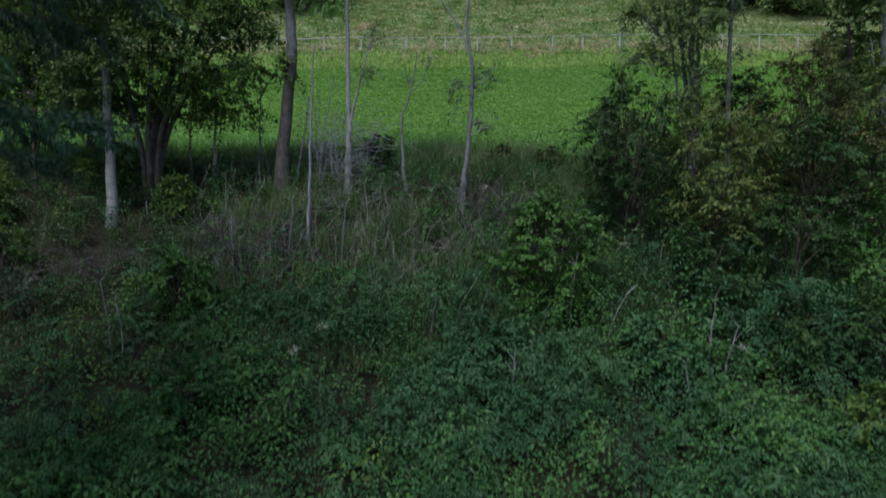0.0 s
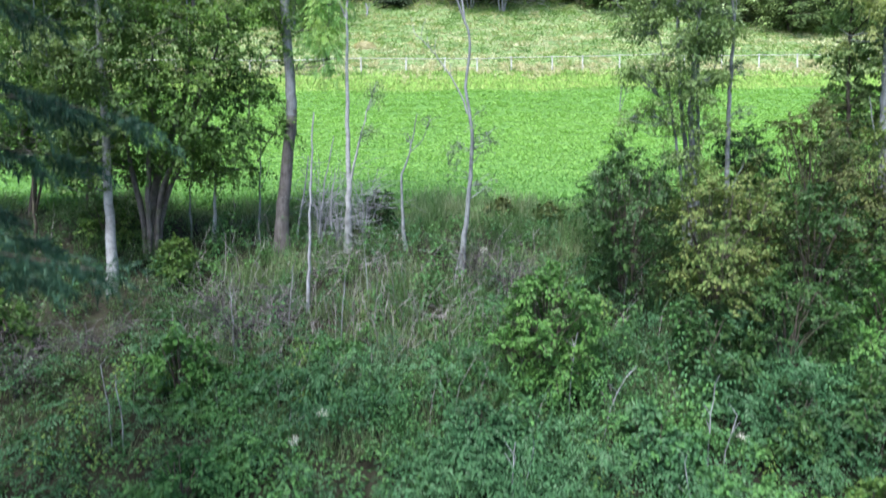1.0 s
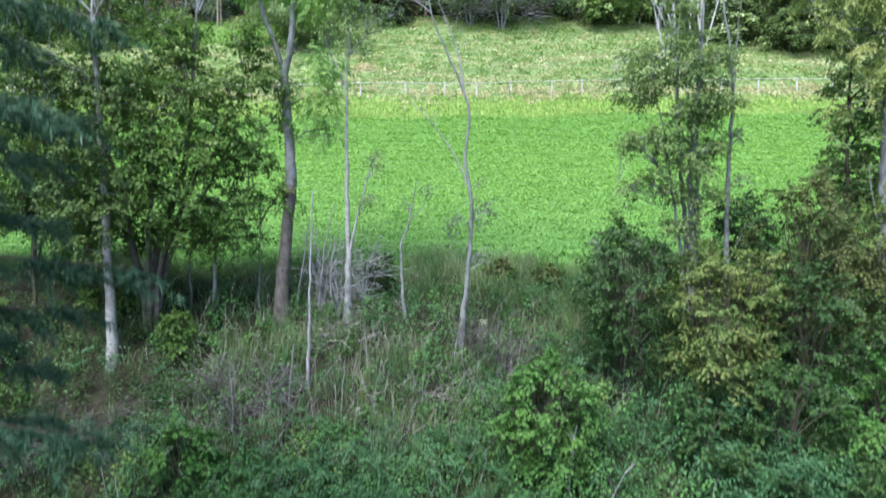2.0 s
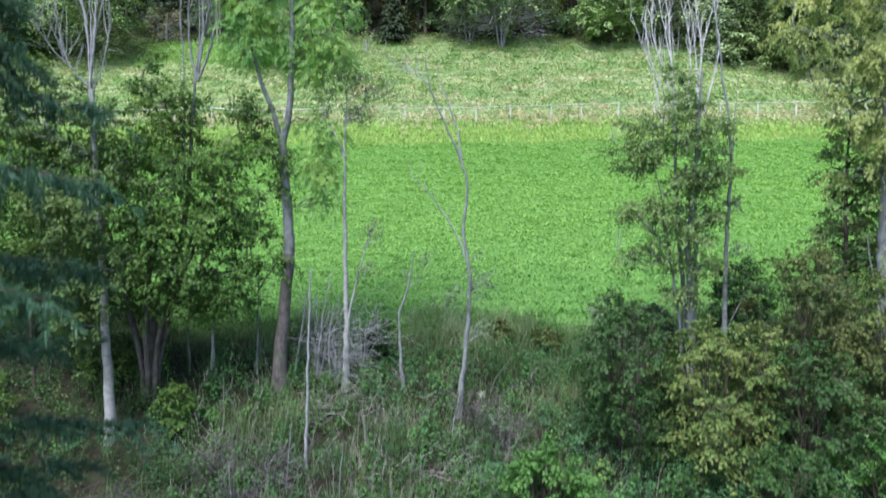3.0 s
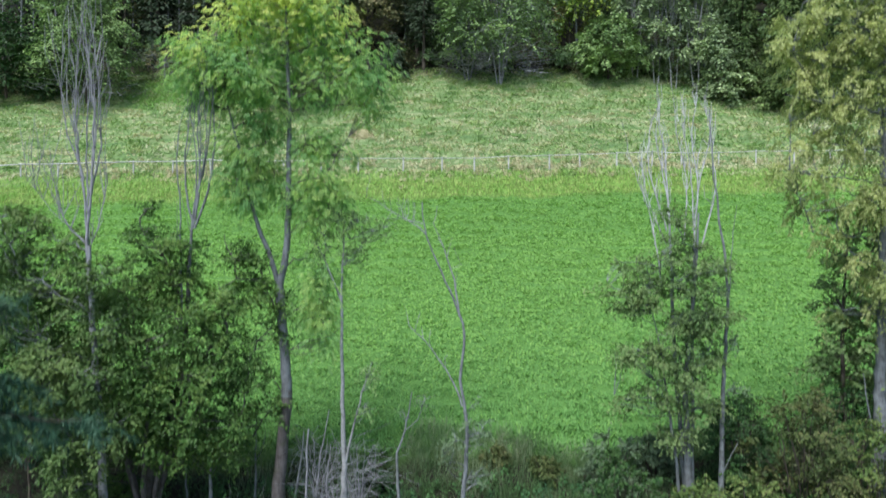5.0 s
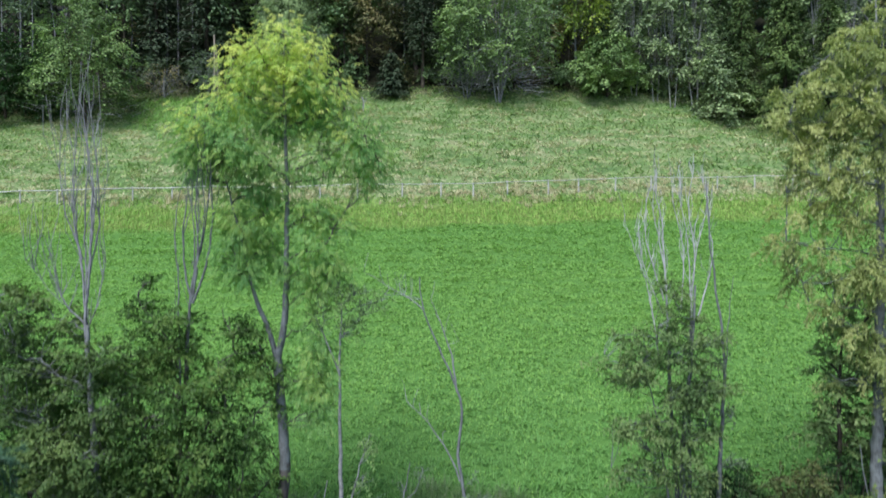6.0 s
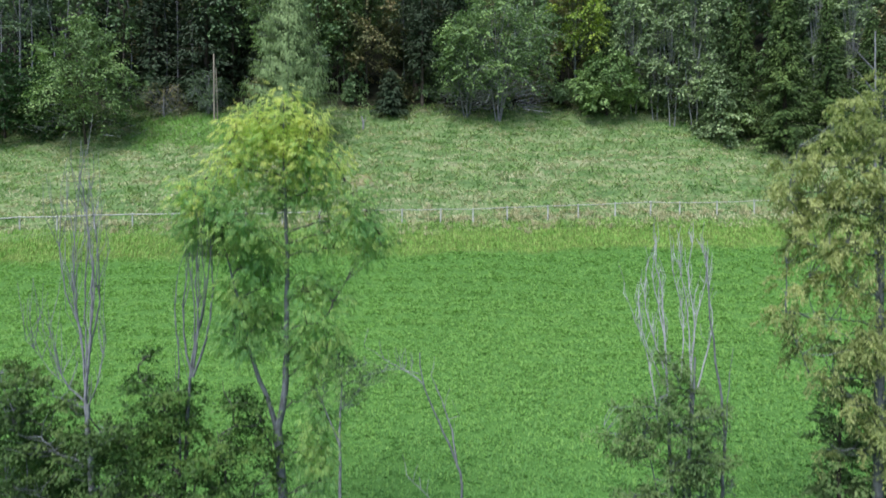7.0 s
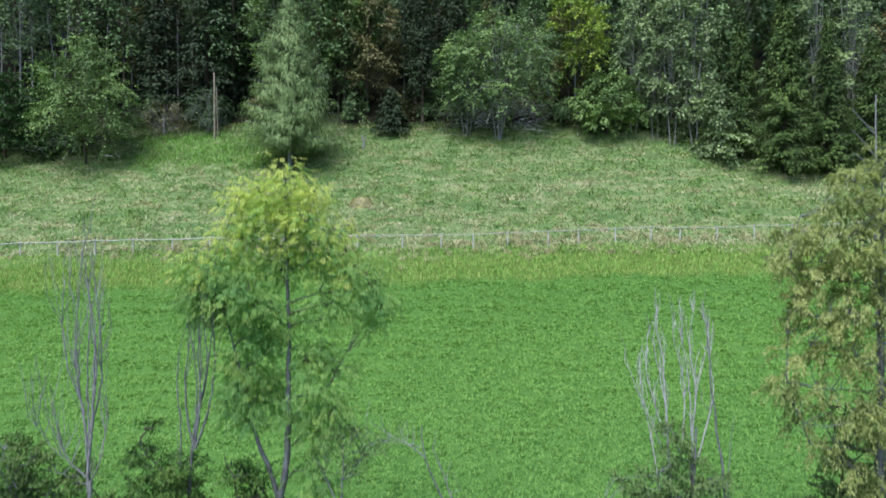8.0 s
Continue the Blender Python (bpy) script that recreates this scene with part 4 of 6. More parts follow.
# large yellow-green tree on the far side of the bushes
tree("olive_green_tree", "large tree with drooping yellowish olive-green foliage", "tree",
     [([(13.2, 18.3, 9.8), (13.31, 18.3, 12.51), (13.35, 18.3, 14.55), (13.42, 18.3, 16.59), (13.51, 18.3, 22.34), (13.57, 18.3, 25.93)], 0.2, 0.05),
      ([(13.1, 18.2, 12.4), (12.8, 18.1, 13.4), (12.7, 18.1, 14.3)], 0.03, 0.01)],
     [(13.7, 18.3, 27.0, 0.8, 0.8, 0.7), (12.7, 18.2, 26.4, 0.75, 0.7, 0.6), (12.0, 18.2, 25.7, 0.8, 0.7, 0.6), (13.4, 18.0, 25.6, 1.0, 0.9, 0.7), (11.4, 18.2, 24.8, 0.8, 0.7, 0.6), (12.6, 18.0, 24.5, 1.0, 0.9, 0.7),
      (10.8, 18.3, 24.0, 0.65, 0.6, 0.5), (11.9, 18.2, 23.4, 0.9, 0.8, 0.7), (13.3, 18.0, 23.6, 1.0, 0.9, 0.7), (11.2, 18.1, 22.4, 0.7, 0.7, 0.55), (12.6, 18.0, 22.2, 1.0, 0.9, 0.7), (11.9, 18.3, 21.2, 0.8, 0.7, 0.6),
      (13.3, 18.1, 20.8, 1.0, 0.9, 0.7), (11.3, 18.2, 20.2, 0.7, 0.6, 0.5), (12.4, 18.1, 19.6, 0.9, 0.8, 0.6), (13.6, 18.2, 18.8, 0.9, 0.8, 0.6), (11.8, 18.2, 18.4, 0.6, 0.6, 0.4), (12.8, 18.2, 17.6, 0.8, 0.7, 0.5),
      (12.3, 18.3, 16.2, 0.6, 0.6, 0.35), (13.4, 17.8, 17.0, 0.8, 0.7, 0.6), (13.9, 18.0, 15.8, 0.8, 0.7, 0.5), (13.0, 17.9, 19.4, 0.8, 0.7, 0.5), (14.6, 18.3, 25.6, 1.0, 0.9, 0.8), (14.8, 18.3, 23.0, 1.0, 0.9, 0.8), (14.8, 18.3, 20.4, 1.0, 0.9, 0.8),
      (10.3, 18.2, 24.3, 0.6, 0.5, 0.35), (10.9, 18.2, 24.9, 0.7, 0.6, 0.45), (10.6, 18.2, 21.4, 0.6, 0.5, 0.4), (10.4, 18.2, 20.4, 0.5, 0.5, 0.35), (10.9, 18.2, 19.3, 0.6, 0.5, 0.4), (11.0, 18.1, 23.0, 0.6, 0.5, 0.4)],
     LEAF_OLIVE, BARK_GREY, 20, clusters=820, per=60, spread=0.3, length=0.12, width=0.052, droop=0.8, limb_r=0.03, hollow=0.15)
# added tree: its darker leaves put the olive tree's lower shade into colour
erng = np.random.default_rng(22)
tree("olive_shade_tree", "added darker tree standing for the shaded lower olive foliage", "tree",
     [([(13.0, 19.4, 10.4), (12.9, 19.4, 14.5), (13.1, 19.4, 18.6)], 0.1, 0.02)], lobes_between(erng, 13.4, 19.4, 12.8, 19.6, 1.6, 12) + lobes_between(erng, 14.4, 19.8, 12.8, 19.0, 1.6, 8),
     LEAF_EDGE, BARK_DARK, 22, clusters=300, per=46, spread=0.26, length=0.125, width=0.085, flat=0.3)
tree("dead_tree", "bare whitish dead tree top behind the olive foliage", "dead tree",
     [([(15.0, 20.2, 11.0), (14.9, 20.2, 18.0), (14.7, 20.2, 24.0), (14.75, 20.2, 29.5)], 0.12, 0.02)] +
     [([(14.75, 20.2, 24.4 + i * 0.75), (14.2 - 0.1 * (i % 3), 20.1, 25.1 + i * 0.75), (13.8, 20.0, 25.2 + i * 0.78)], 0.03, 0.006) for i in range(6)],
     [], None, BARK_DEAD, 21)


# ---- near pine whose branch tips hang into view ----
def pine_tree(x, y, top, seed):
    rng = np.random.default_rng(seed)
    z = ground_z(x, y)
    root = thing("pine_tree", "near pine tree with dense drooping blue-green needle sprays", "tree", (x, y, z))
    g = Geo()
    line = curve_points([(x, y, z - 0.2), (x + 0.15, y, (z + top) / 2), (x, y, top)], 0.5)
    tube(g, line, 0.2, 0.04, 10, 0.08)
    part("trunk", g, BARK_WARM, root, smooth=True)
    needles = Geo()
    a = 0.4
    for lo_z, hi_z in ((9.2, 11.1), (11.35, 11.85), (12.3, 14.2), (14.8, 16.6), (17.2, 18.7)):
        zz = lo_z
        while zz < hi_z:
            reach = 3.15 * min(1.0, (top + 0.9 - zz) / 4.5) * rng.uniform(0.72, 1.1)
            a += 2.4 + rng.normal(0, 0.35)
            d = np.array([math.cos(a), math.sin(a), 0])
            e = np.array([x, y, zz])
            b = Geo()
            ln = curve_points([e, e + d * reach * 0.5 + (0, 0, 0.12), e + d * reach + (0, 0, -0.1)], 0.25, 0.02, rng)
            tube(b, ln, 0.03, 0.008, 5)
            part("branch", b, BARK_DARK, root, smooth=True)
            n = 28
            t = rng.uniform(0.3, 1.0, n) * (len(ln) - 1)
            lo = np.minimum(t.astype(int), len(ln) - 2)
            q = ln[lo] + (ln[lo + 1] - ln[lo]) * (t - lo)[:, None]
            side = np.cross(d, (0, 0, 1.0)) * rng.choice([-1, 1], n)[:, None]
            way = unit(d * 0.7 + side * rng.uniform(0.2, 1.1, (n, 1)) + np.array([0, 0, -0.25]) + rng.normal(0, 0.25, (n, 3)))
            reach2 = rng.uniform(0.35, 0.75, n)
            # each shoot is a drooping brush of needles
            m = 56
            bq, bw, bl = np.repeat(q, m, 0), np.repeat(way, m, 0), np.repeat(reach2, m)[:, None]
            k = rng.uniform(0.05, 1.0, (n * m, 1))
            pos = bq + bw * bl * k + np.array([0, 0, -0.35]) * bl * k * k
            nd = bw * 0.75 + np.array([0, 0, -0.45]) + rng.normal(0, 0.55, (n * m, 3))
            leaves(needles, pos, nd, d + rng.normal(0, 0.5, (n * m, 3)), rng.uniform(0.1, 0.2, n * m), rng.uniform(0.016, 0.028, n * m))
            zz += rng.uniform(0.06, 0.16)
    part("crown", needles, PINE, root)


pine_tree(-7.35, 7.1, 18.9, 61)


# ---- shrubs on the bank ----
def shrub(label, x, y, half, tall, leaf, seed, boughs=20, per=20, length=0.11, width=0.08, bark=BARK_DARK, group=""):
    rng = np.random.default_rng(seed)
    z = ground_z(x, y)
    root = thing("shrub", label, "shrub", (x, y, z), group)
    for i in range(7):
        a = i * 2.4 + rng.random() * 0.7
        g = Geo()
        d = np.array([math.cos(a), math.sin(a), 0])
        line = curve_points([np.array([x, y, z - 0.15]) + d * 0.1, np.array([x, y, z + tall * 0.4]) + d * half * 0.18, np.array([x, y, z + tall * 0.8]) + d * half * rng.uniform(0.25, 0.5)], 0.25, 0.02, rng)
        tube(g, line, 0.032, 0.01, 5)
        part("stem", g, bark, root, smooth=True)
    g, t = Geo(), Geo()
    clumped_crown(g, t, rng, (x, y, z), half, tall, boughs, 17, per, length, width)
    crown = part("crown", g, leaf, root)
    part("twig_spray", t, bark, crown, kind="stuff")
    return root


shrub("rounded bright green bush on the weedy bank", 2.4, 14.1, 1.45, 2.7, LEAF_FRESH, 71, 34, 26, 0.09, 0.058, group="bank shrubs")
SHRUBS = [  # x, y, half, tall, leaf, label
    (4.9, 16.3, 1.9, 4.2, LEAF_BUSH, "dark green hazel bush at the meadow edge"),
    (5.3, 18.6, 1.3, 2.4, LEAF_GREY, "greyish green bush at the meadow edge"),
    (6.9, 15.7, 1.95, 4.1, LEAF_TAN, "tan and olive leaved bush on the bank"),
    (8.5, 16.6, 1.7, 3.2, LEAF_TAN, "tan and olive leaved bush on the bank"),
    (9.5, 15.8, 1.9, 3.5, LEAF_BUSH, "dense dark green bush on the bank"),
    (10.6, 17.6, 2.1, 4.5, LEAF_BROWN, "russet tinged bush turning brown"),
    (12.4, 16.6, 2.0, 4.7, LEAF_TAN, "russet tinged bush turning brown"),
    (12.9, 18.9, 1.8, 3.8, LEAF_BUSH, "dark bush below the olive tree"),
    (10.6, 14.3, 1.6, 2.5, LEAF_FRESH, "dense dark green bush on the bank"),
    (8.0, 14.2, 1.5, 2.5, LEAF_BUSH, "dense dark green bush on the bank"),
    (5.9, 14.0, 1.2, 2.0, LEAF_BUSH, "light green low bush in the weeds"),
    (9.6, 13.0, 1.3, 1.6, LEAF_BUSH, "light green low bush in the weeds"),
    (13.2, 15.2, 1.6, 3.0, LEAF_TAN, "tan and olive leaved bush on the bank"),
    (9.3, 19.0, 1.5, 3.4, LEAF_BUSH, "dense dark green bush on the bank"),
    (7.2, 12.6, 1.1, 1.5, LEAF_BUSH, "low dark green bush in the weeds"),
    (8.6, 12.2, 1.2, 1.7, LEAF_BUSH, "low dark green bush in the weeds"),
    (7.8, 10.9, 1.0, 1.2, LEAF_DARK, "low dark green bush in the weeds"),
    (-2.0, 19.3, 0.7, 1.3, LEAF_BUSH, "small dark bush at the meadow edge"),
    (-5.9, 13.7, 0.9, 1.6, LEAF_FRESH, "bright green leafy shrub in the weeds"),
    # six dark-leaved shrubs added to stand for the shade below the trees
    (-7.4, 17.0, 0.8, 1.1, LEAF_DARK, "dark leafy shrub added for the shade below the trees"),
    (-10.8, 14.6, 1.2, 1.7, LEAF_DARK, "dark leafy shrub added for the shade below the trees"),
    (-12.6, 16.4, 1.3, 2.0, LEAF_DARK, "dark leafy shrub added for the shade below the trees"),
    (-11.9, 12.8, 1.2, 1.6, LEAF_DARK, "dark leafy shrub added for the shade below the trees"),
    (-10.2, 18.6, 1.2, 1.3, LEAF_DARK, "dark leafy shrub added for the shade below the trees"),
    (-13.0, 14.6, 1.3, 1.8, LEAF_DARK, "dark leafy shrub added for the shade below the trees"),
    (3.4, 19.9, 0.7, 0.6, LEAF_BROWN, "low brownish brush at the meadow edge"),
    (2.0, 20.4, 0.6, 0.5, LEAF_BROWN, "low brownish brush at the meadow edge"),
    (6.9, 19.6, 1.0, 1.6, LEAF_GREY, "greyish green bush at the meadow edge"),
    (-4.9, 11.4, 0.9, 1.3, WEED_GREEN, "light green low bush in the weeds"),
    (0.8, 12.4, 0.9, 1.3, WEED_BLUE, "bluish green leafy clump in the weeds"),
    (4.2, 12.2, 0.9, 1.4, WEED_BLUE, "bluish green leafy clump in the weeds"),
]
for i, (x, y, hw, tl, lf, lb) in enumerate(SHRUBS):
    shrub(lb, x, y, hw, tl, lf, 80 + i, int(2.3 * hw * tl + 8), 26, 0.1, 0.064, group="bank shrubs")


# ---- weeds, grasses and dead stalks of the bank ----
def scattered(rng, n, x0, x1, y0, y1):
    return rng.uniform(x0, x1, n), rng.uniform(y0, y1, n)


def on_ground(x, y, sink=0.0):
    return np.stack([x, y, height(x, y) - sink], -1)


def weed_shape(rng, tall, whorls, per, length, width):
    g = Geo()
    tip = np.array([rng.normal(0, 0.1), rng.normal(0, 0.1), tall])
    base, way = [], []
    for i in range(whorls):
        k = 0.25 + 0.75 * (i + 0.5) / whorls
        for j in range(per):
            a = j * 6.283 / per + i * 1.1 + rng.normal(0, 0.25)
            out = rng.uniform(0.02, 0.28) * (1.3 - k)
            base.append(tip * k + np.array([math.cos(a) * out, math.sin(a) * out, 0]))
            way.append((math.cos(a), math.sin(a), rng.uniform(-0.75, 0.15)))
    n = len(base)
    leaves(g, base, way, np.array([0, 0, 1.0]) + rng.normal(0, 0.3, (n, 3)), length * rng.uniform(0.6, 1.25, n), width * rng.uniform(0.8, 1.2, n))
    return g.arrays()


def umbel_shape(rng, tall, stalks, pairs, length, width):
    g = Geo()
    for i in range(stalks):
        a = i * 2.4 + rng.random()
        k = rng.uniform(0.45, 1.0)
        d = np.array([math.cos(a), math.sin(a), 0])
        o = d * 0.1 + np.array([0, 0, tall * k])
        w = unit(d + np.array([0, 0, rng.uniform(-0.5, 0.1)]))
        s = np.cross(w, (0, 0, 1.0))
        ln = rng.uniform(0.3, 0.5)
        base, way = [o + w * ln], [w]
        for p in range(pairs):
            q = o + w * ln * (p + 0.5) / pairs - np.array([0, 0, 0.05 * p / pairs])
            for sg in (-1, 1):
                base.append(q)
                way.append(w * 0.6 + s * sg + np.array([0, 0, -0.45]))
        leaves(g, base, way, np.array([0, 0, 1.0]) + rng.normal(0, 0.2, (len(base), 3)), length * rng.uniform(0.8, 1.2, len(base)), width)
    return g.arrays()


def dome_shape(rng, half, tall, shoots, per, length, width, droop=0.35):
    """A rounded leafy clump of arching shoots from one root."""
    g = Geo()
    d = unit(rng.normal(size=(shoots, 3)) * np.array([1, 1, 0.6]) + np.array([0, 0, 0.55]))
    d[:, 2] = np.abs(d[:, 2])
    base = d * np.array([0.25, 0.25, 0.1]) * half + np.array([0, 0, tall * 0.35])
    shoot_leaves(g, None, rng, base, d * np.array([half, half, tall * 0.75]), half * rng.uniform(0.6, 1.15, shoots), per, length, width, droop, 0.1)
    return g.arrays()


def strewn(geo, rng, shapes, places, lo=0.75, hi=1.25, sizes=None):
    """Copies of a few shapes, turned and scaled, joined into one mesh."""
    pick = rng.integers(0, len(shapes), len(places))
    for k, (v, f) in enumerate(shapes):
        p = places[pick == k]
        n = len(p)
        if not n:
            continue
        a, s = rng.uniform(0, 6.283, n), rng.uniform(lo, hi, n)
        c, q = np.cos(a)[:, None], np.sin(a)[:, None]
        w = np.stack([v[None, :, 0] * c - v[None, :, 1] * q, v[None, :, 0] * q + v[None, :, 1] * c, np.broadcast_to(v[None, :, 2], (n, len(v)))], -1)
        if sizes is not None:
            s = s * sizes[pick == k]
        w = w * s[:, None, None] + p[:, None, :]
        geo.add(w.reshape(-1, 3), (f[None] + (np.arange(n) * len(v))[:, None, None]).reshape(-1, 4))


def bank_weeds():
    rng = np.random.default_rng(101)
    weeds = [weed_shape(rng, rng.uniform(0.6, 1.15), 9, 6, 0.085, 0.046) for _ in range(6)]
    small = [weed_shape(rng, rng.uniform(0.35, 0.6), 5, 4, 0.10, 0.065) for _ in range(4)]
    umbels = [umbel_shape(rng, rng.uniform(0.6, 1.1), 9, 6, 0.075, 0.03) for _ in range(5)]
    x, y = scattered(rng, 2900, -15, 15, 7.0, 18.6)
    wet = value_noise(x / 1.6, y / 1.6, 21)
    depth = np.clip((17.0 - y) / 4.0, 0, 1)
    keep = rng.random(len(x)) < (0.22 + 0.78 * depth) * np.where((x < -7.4) & (y > 12.4), 0.2, 1.0)
    x, y, wet, depth = x[keep], y[keep], wet[keep], depth[keep]
    p = on_ground(x, y, 0.03)
    tallness = 0.62 + 0.85 * value_noise(x / 0.9, y / 0.9, 27) ** 1.5 + 0.25 * value_noise(x / 0.35, y / 0.35, 28)
    kind = wet + rng.normal(0, 0.18, len(x)) - 0.12 * (1 - depth)
    groups = [("nettle_patch", WEED_GREEN, weeds, kind < 0.46, "dense green nettle-like weeds covering the bank"),
              ("goutweed_patch", WEED_BLUE, umbels + weeds[:2], (kind >= 0.46) & (kind < 0.93), "bluish green feathery weeds covering the bank"),
              ("yellowing_weeds", WEED_YELLOW, small + weeds[:2], kind >= 0.93, "yellowing low weeds scattered over the bank")]
    for name, mat, shapes, m, label in groups:
        g = Geo()
        strewn(g, rng, shapes, p[m], 0.8, 1.2, tallness[m])
        lone(name, g, mat, label, "weeds", kind="stuff")
    g = Geo()
    x, y = scattered(rng, 2500, -15, 15, 7.5, 19.5)
    x, y = x[(x > -7.4) | (y < 12.4)], y[(x > -7.4) | (y < 12.4)]
    strewn(g, rng, small, on_ground(x, y, 0.02), 0.7, 1.3)
    lone("ground_cover", g, WEED_GREEN, "low leafy ground cover under the taller weeds", "weeds", kind="stuff")
    # undergrowth below the trees, their shade put into its dark leaf colour
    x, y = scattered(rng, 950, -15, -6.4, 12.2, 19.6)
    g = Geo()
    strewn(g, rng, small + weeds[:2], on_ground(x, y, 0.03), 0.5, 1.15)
    lone("shaded_undergrowth", g, LEAF_BUSH, "low undergrowth with tree shade put into its dark leaf colour", "weeds", kind="stuff")
    # rounded leafy clumps that stand out of the weeds, with gaps between them
    broad = [dome_shape(rng, rng.uniform(0.5, 0.8), rng.uniform(0.7, 1.1), 28, 17, 0.085, 0.05) for _ in range(5)]
    feathery = [dome_shape(rng, rng.uniform(0.5, 0.9), rng.uniform(0.8, 1.3), 30, 19, 0.08, 0.028, 0.45) for _ in range(5)]
    x, y = scattered(rng, 700, -15, 15, 7.8, 15.6)
    lush = value_noise(x / 2.2, y / 1.7, 61) + 0.3 * value_noise(x / 0.8, y / 0.8, 62)
    keep = (rng.random(len(x)) < np.clip((16.2 - y) / 3.0, 0.1, 1)) & (lush > np.where(y < 13, 0.48, 0.6)) & ~((x < -7.4) & (y > 12.2))
    x, y = x[keep], y[keep]
    p = on_ground(x, y, 0.05)
    size = 0.6 + 1.0 * value_noise(x / 1.4, y / 1.4, 63)
    kind = value_noise(x / 2.6, y / 2.2, 64) + rng.normal(0, 0.1, len(x)) + 0.035 * (x + 1)
    for name, mat, shapes, m, label in (("leafy_weed_clumps", WEED_GREEN, broad, kind < 0.5, "rounded bright green leafy clumps on the bank"),
                                        ("feathery_weed_clumps", WEED_BLUE, feathery, kind >= 0.5, "tall bluish feathery weed clumps on the bank")):
        g = Geo()
        strewn(g, rng, shapes, p[m], 0.75, 1.25, size[m])
        lone(name, g, mat, label, "weeds", kind="stuff")
    # grasses between the stalks
    g = Geo()
    n = 6600
    x, y = scattered(rng, n, -16, 16, 12.4, 22.0)
    keep = rng.random(n) < 0.35 + 0.65 * value_noise(x / 1.3, y / 1.3, 33)
    keep &= y < 21.1 + 2.0 * (value_noise(x / 2.6, x * 0, 51) - 0.5) + 0.8 * (value_noise(x / 0.7, x * 0, 52) - 0.5)
    keep &= ~((x < -6.2 + rng.normal(0, 0.5, n)) & (y < 20) & (rng.random(n) < 0.9))
    t = on_ground(x[keep], y[keep], 0.02)
    b = np.repeat(t, 16, 0) + rng.normal(0, 0.09, (len(t) * 16, 3)) * np.array([1, 1, 0])
    m = len(b)
    blades(g, b, rng.uniform(0, 6.283, m), rng.uniform(0.3, 0.85, m), 0.015, rng.uniform(0.2, 1.0, m), True)
    lone("bank_grass", g, BANK_GRASS, "long uncut grass between the weeds", "grass", kind="stuff")


def dead_stalks():
    rng = np.random.default_rng(111)
    g = Geo()
    x, y = scattered(rng, 1700, -13, 6, 12.5, 18.8)
    dens = np.exp(-((y - 15.8) / 1.8) ** 2) * (0.12 + 1.1 * value_noise(x / 1.8, y / 1.8, 44) ** 1.6 + 0.6 * np.exp(-((x + 4.8) / 1.6) ** 2 - ((y - 15.2) / 1.2) ** 2)) * np.clip((x + 7.5) / 1.5, 0.05, 1) + 0.02
    keep = rng.random(len(x)) < dens
    for px, py in zip(x[keep], y[keep]):
        o = np.array([px, py, ground_z(px, py) - 0.05])
        h = rng.uniform(0.5, 1.35)
        lean = rng.normal(0, 0.3, 3) * (1, 1, 0)
        line = np.array([o, o + (0, 0, h * 0.5) + lean * 0.3, o + (0, 0, h) + lean * h])
        tube(g, line, 0.008, 0.003, 3)
        for _ in range(rng.integers(1, 4)):
            k = rng.uniform(0.45, 0.95)
            s = line[0] + (line[2] - line[0]) * k
            tube(g, np.array([s, s + rng.normal(0, 0.14, 3) + (0, 0, 0.16)]), 0.006, 0.003, 3)
    lone("dead_stalks", g, DEAD_STALK, "grey-brown dead weed stalks standing on the bank", "dead stalks", kind="stuff")
    # tangled dead brush lying on the bank
    for bx, by, half in ((-4.4, 15.6, 0.9), (-6.1, 14.3, 0.8), (1.5, 16.3, 1.0), (-6.4, 15.9, 0.9), (0.0, 15.8, 0.7), (-2.6, 17.7, 0.8), (-3.4, 17.3, 0.7)):
        g = Geo()
        for _ in range(70):
            o = np.array([bx, by, 0]) + rng.normal(0, half * 0.5, 3) * (1, 0.7, 0)
            o[2] = ground_z(o[0], o[1]) + rng.uniform(0, 0.35)
            w = rng.normal(0, 1, 3) * (1, 0.8, 0.55) + (0, 0, 0.25)
            m = o + w * 0.22 + rng.normal(0, 0.05, 3)
            tube(g, np.array([o, m, m + w * 0.25 + rng.normal(0, 0.07, 3)]), 0.008, 0.003, 3)
        lone("dead_brush", g, DEAD_STALK, "tangle of grey dead twigs on the bank", "dead brush", group="dead brush on the bank", kind="stuff")


def tall_stalk(x, y, tall, lean, seed):
    rng = np.random.default_rng(seed)
    z = ground_z(x, y)
    root = thing("tall_dead_stalk", "tall pale dead stalk rising from the weeds", "dead stalk", (x, y, z), "tall dead stalks")
    g = Geo()
    ln = curve_points([(x, y, z - 0.1), (x + lean * 0.3, y, z + tall * 0.5), (x + lean, y, z + tall)], 0.25, 0.01, rng)
    tube(g, ln, 0.016, 0.007, 5)
    part("stem", g, BARK_DEAD, root)
    for _ in range(3):
        s = ln[rng.integers(len(ln) // 2, len(ln))]
        g = Geo()
        tube(g, np.array([s, s + (rng.normal(0, 0.18), rng.normal(0, 0.1), 0.22)]), 0.007, 0.003, 4)
        part("side_twig", g, BARK_DEAD, root)


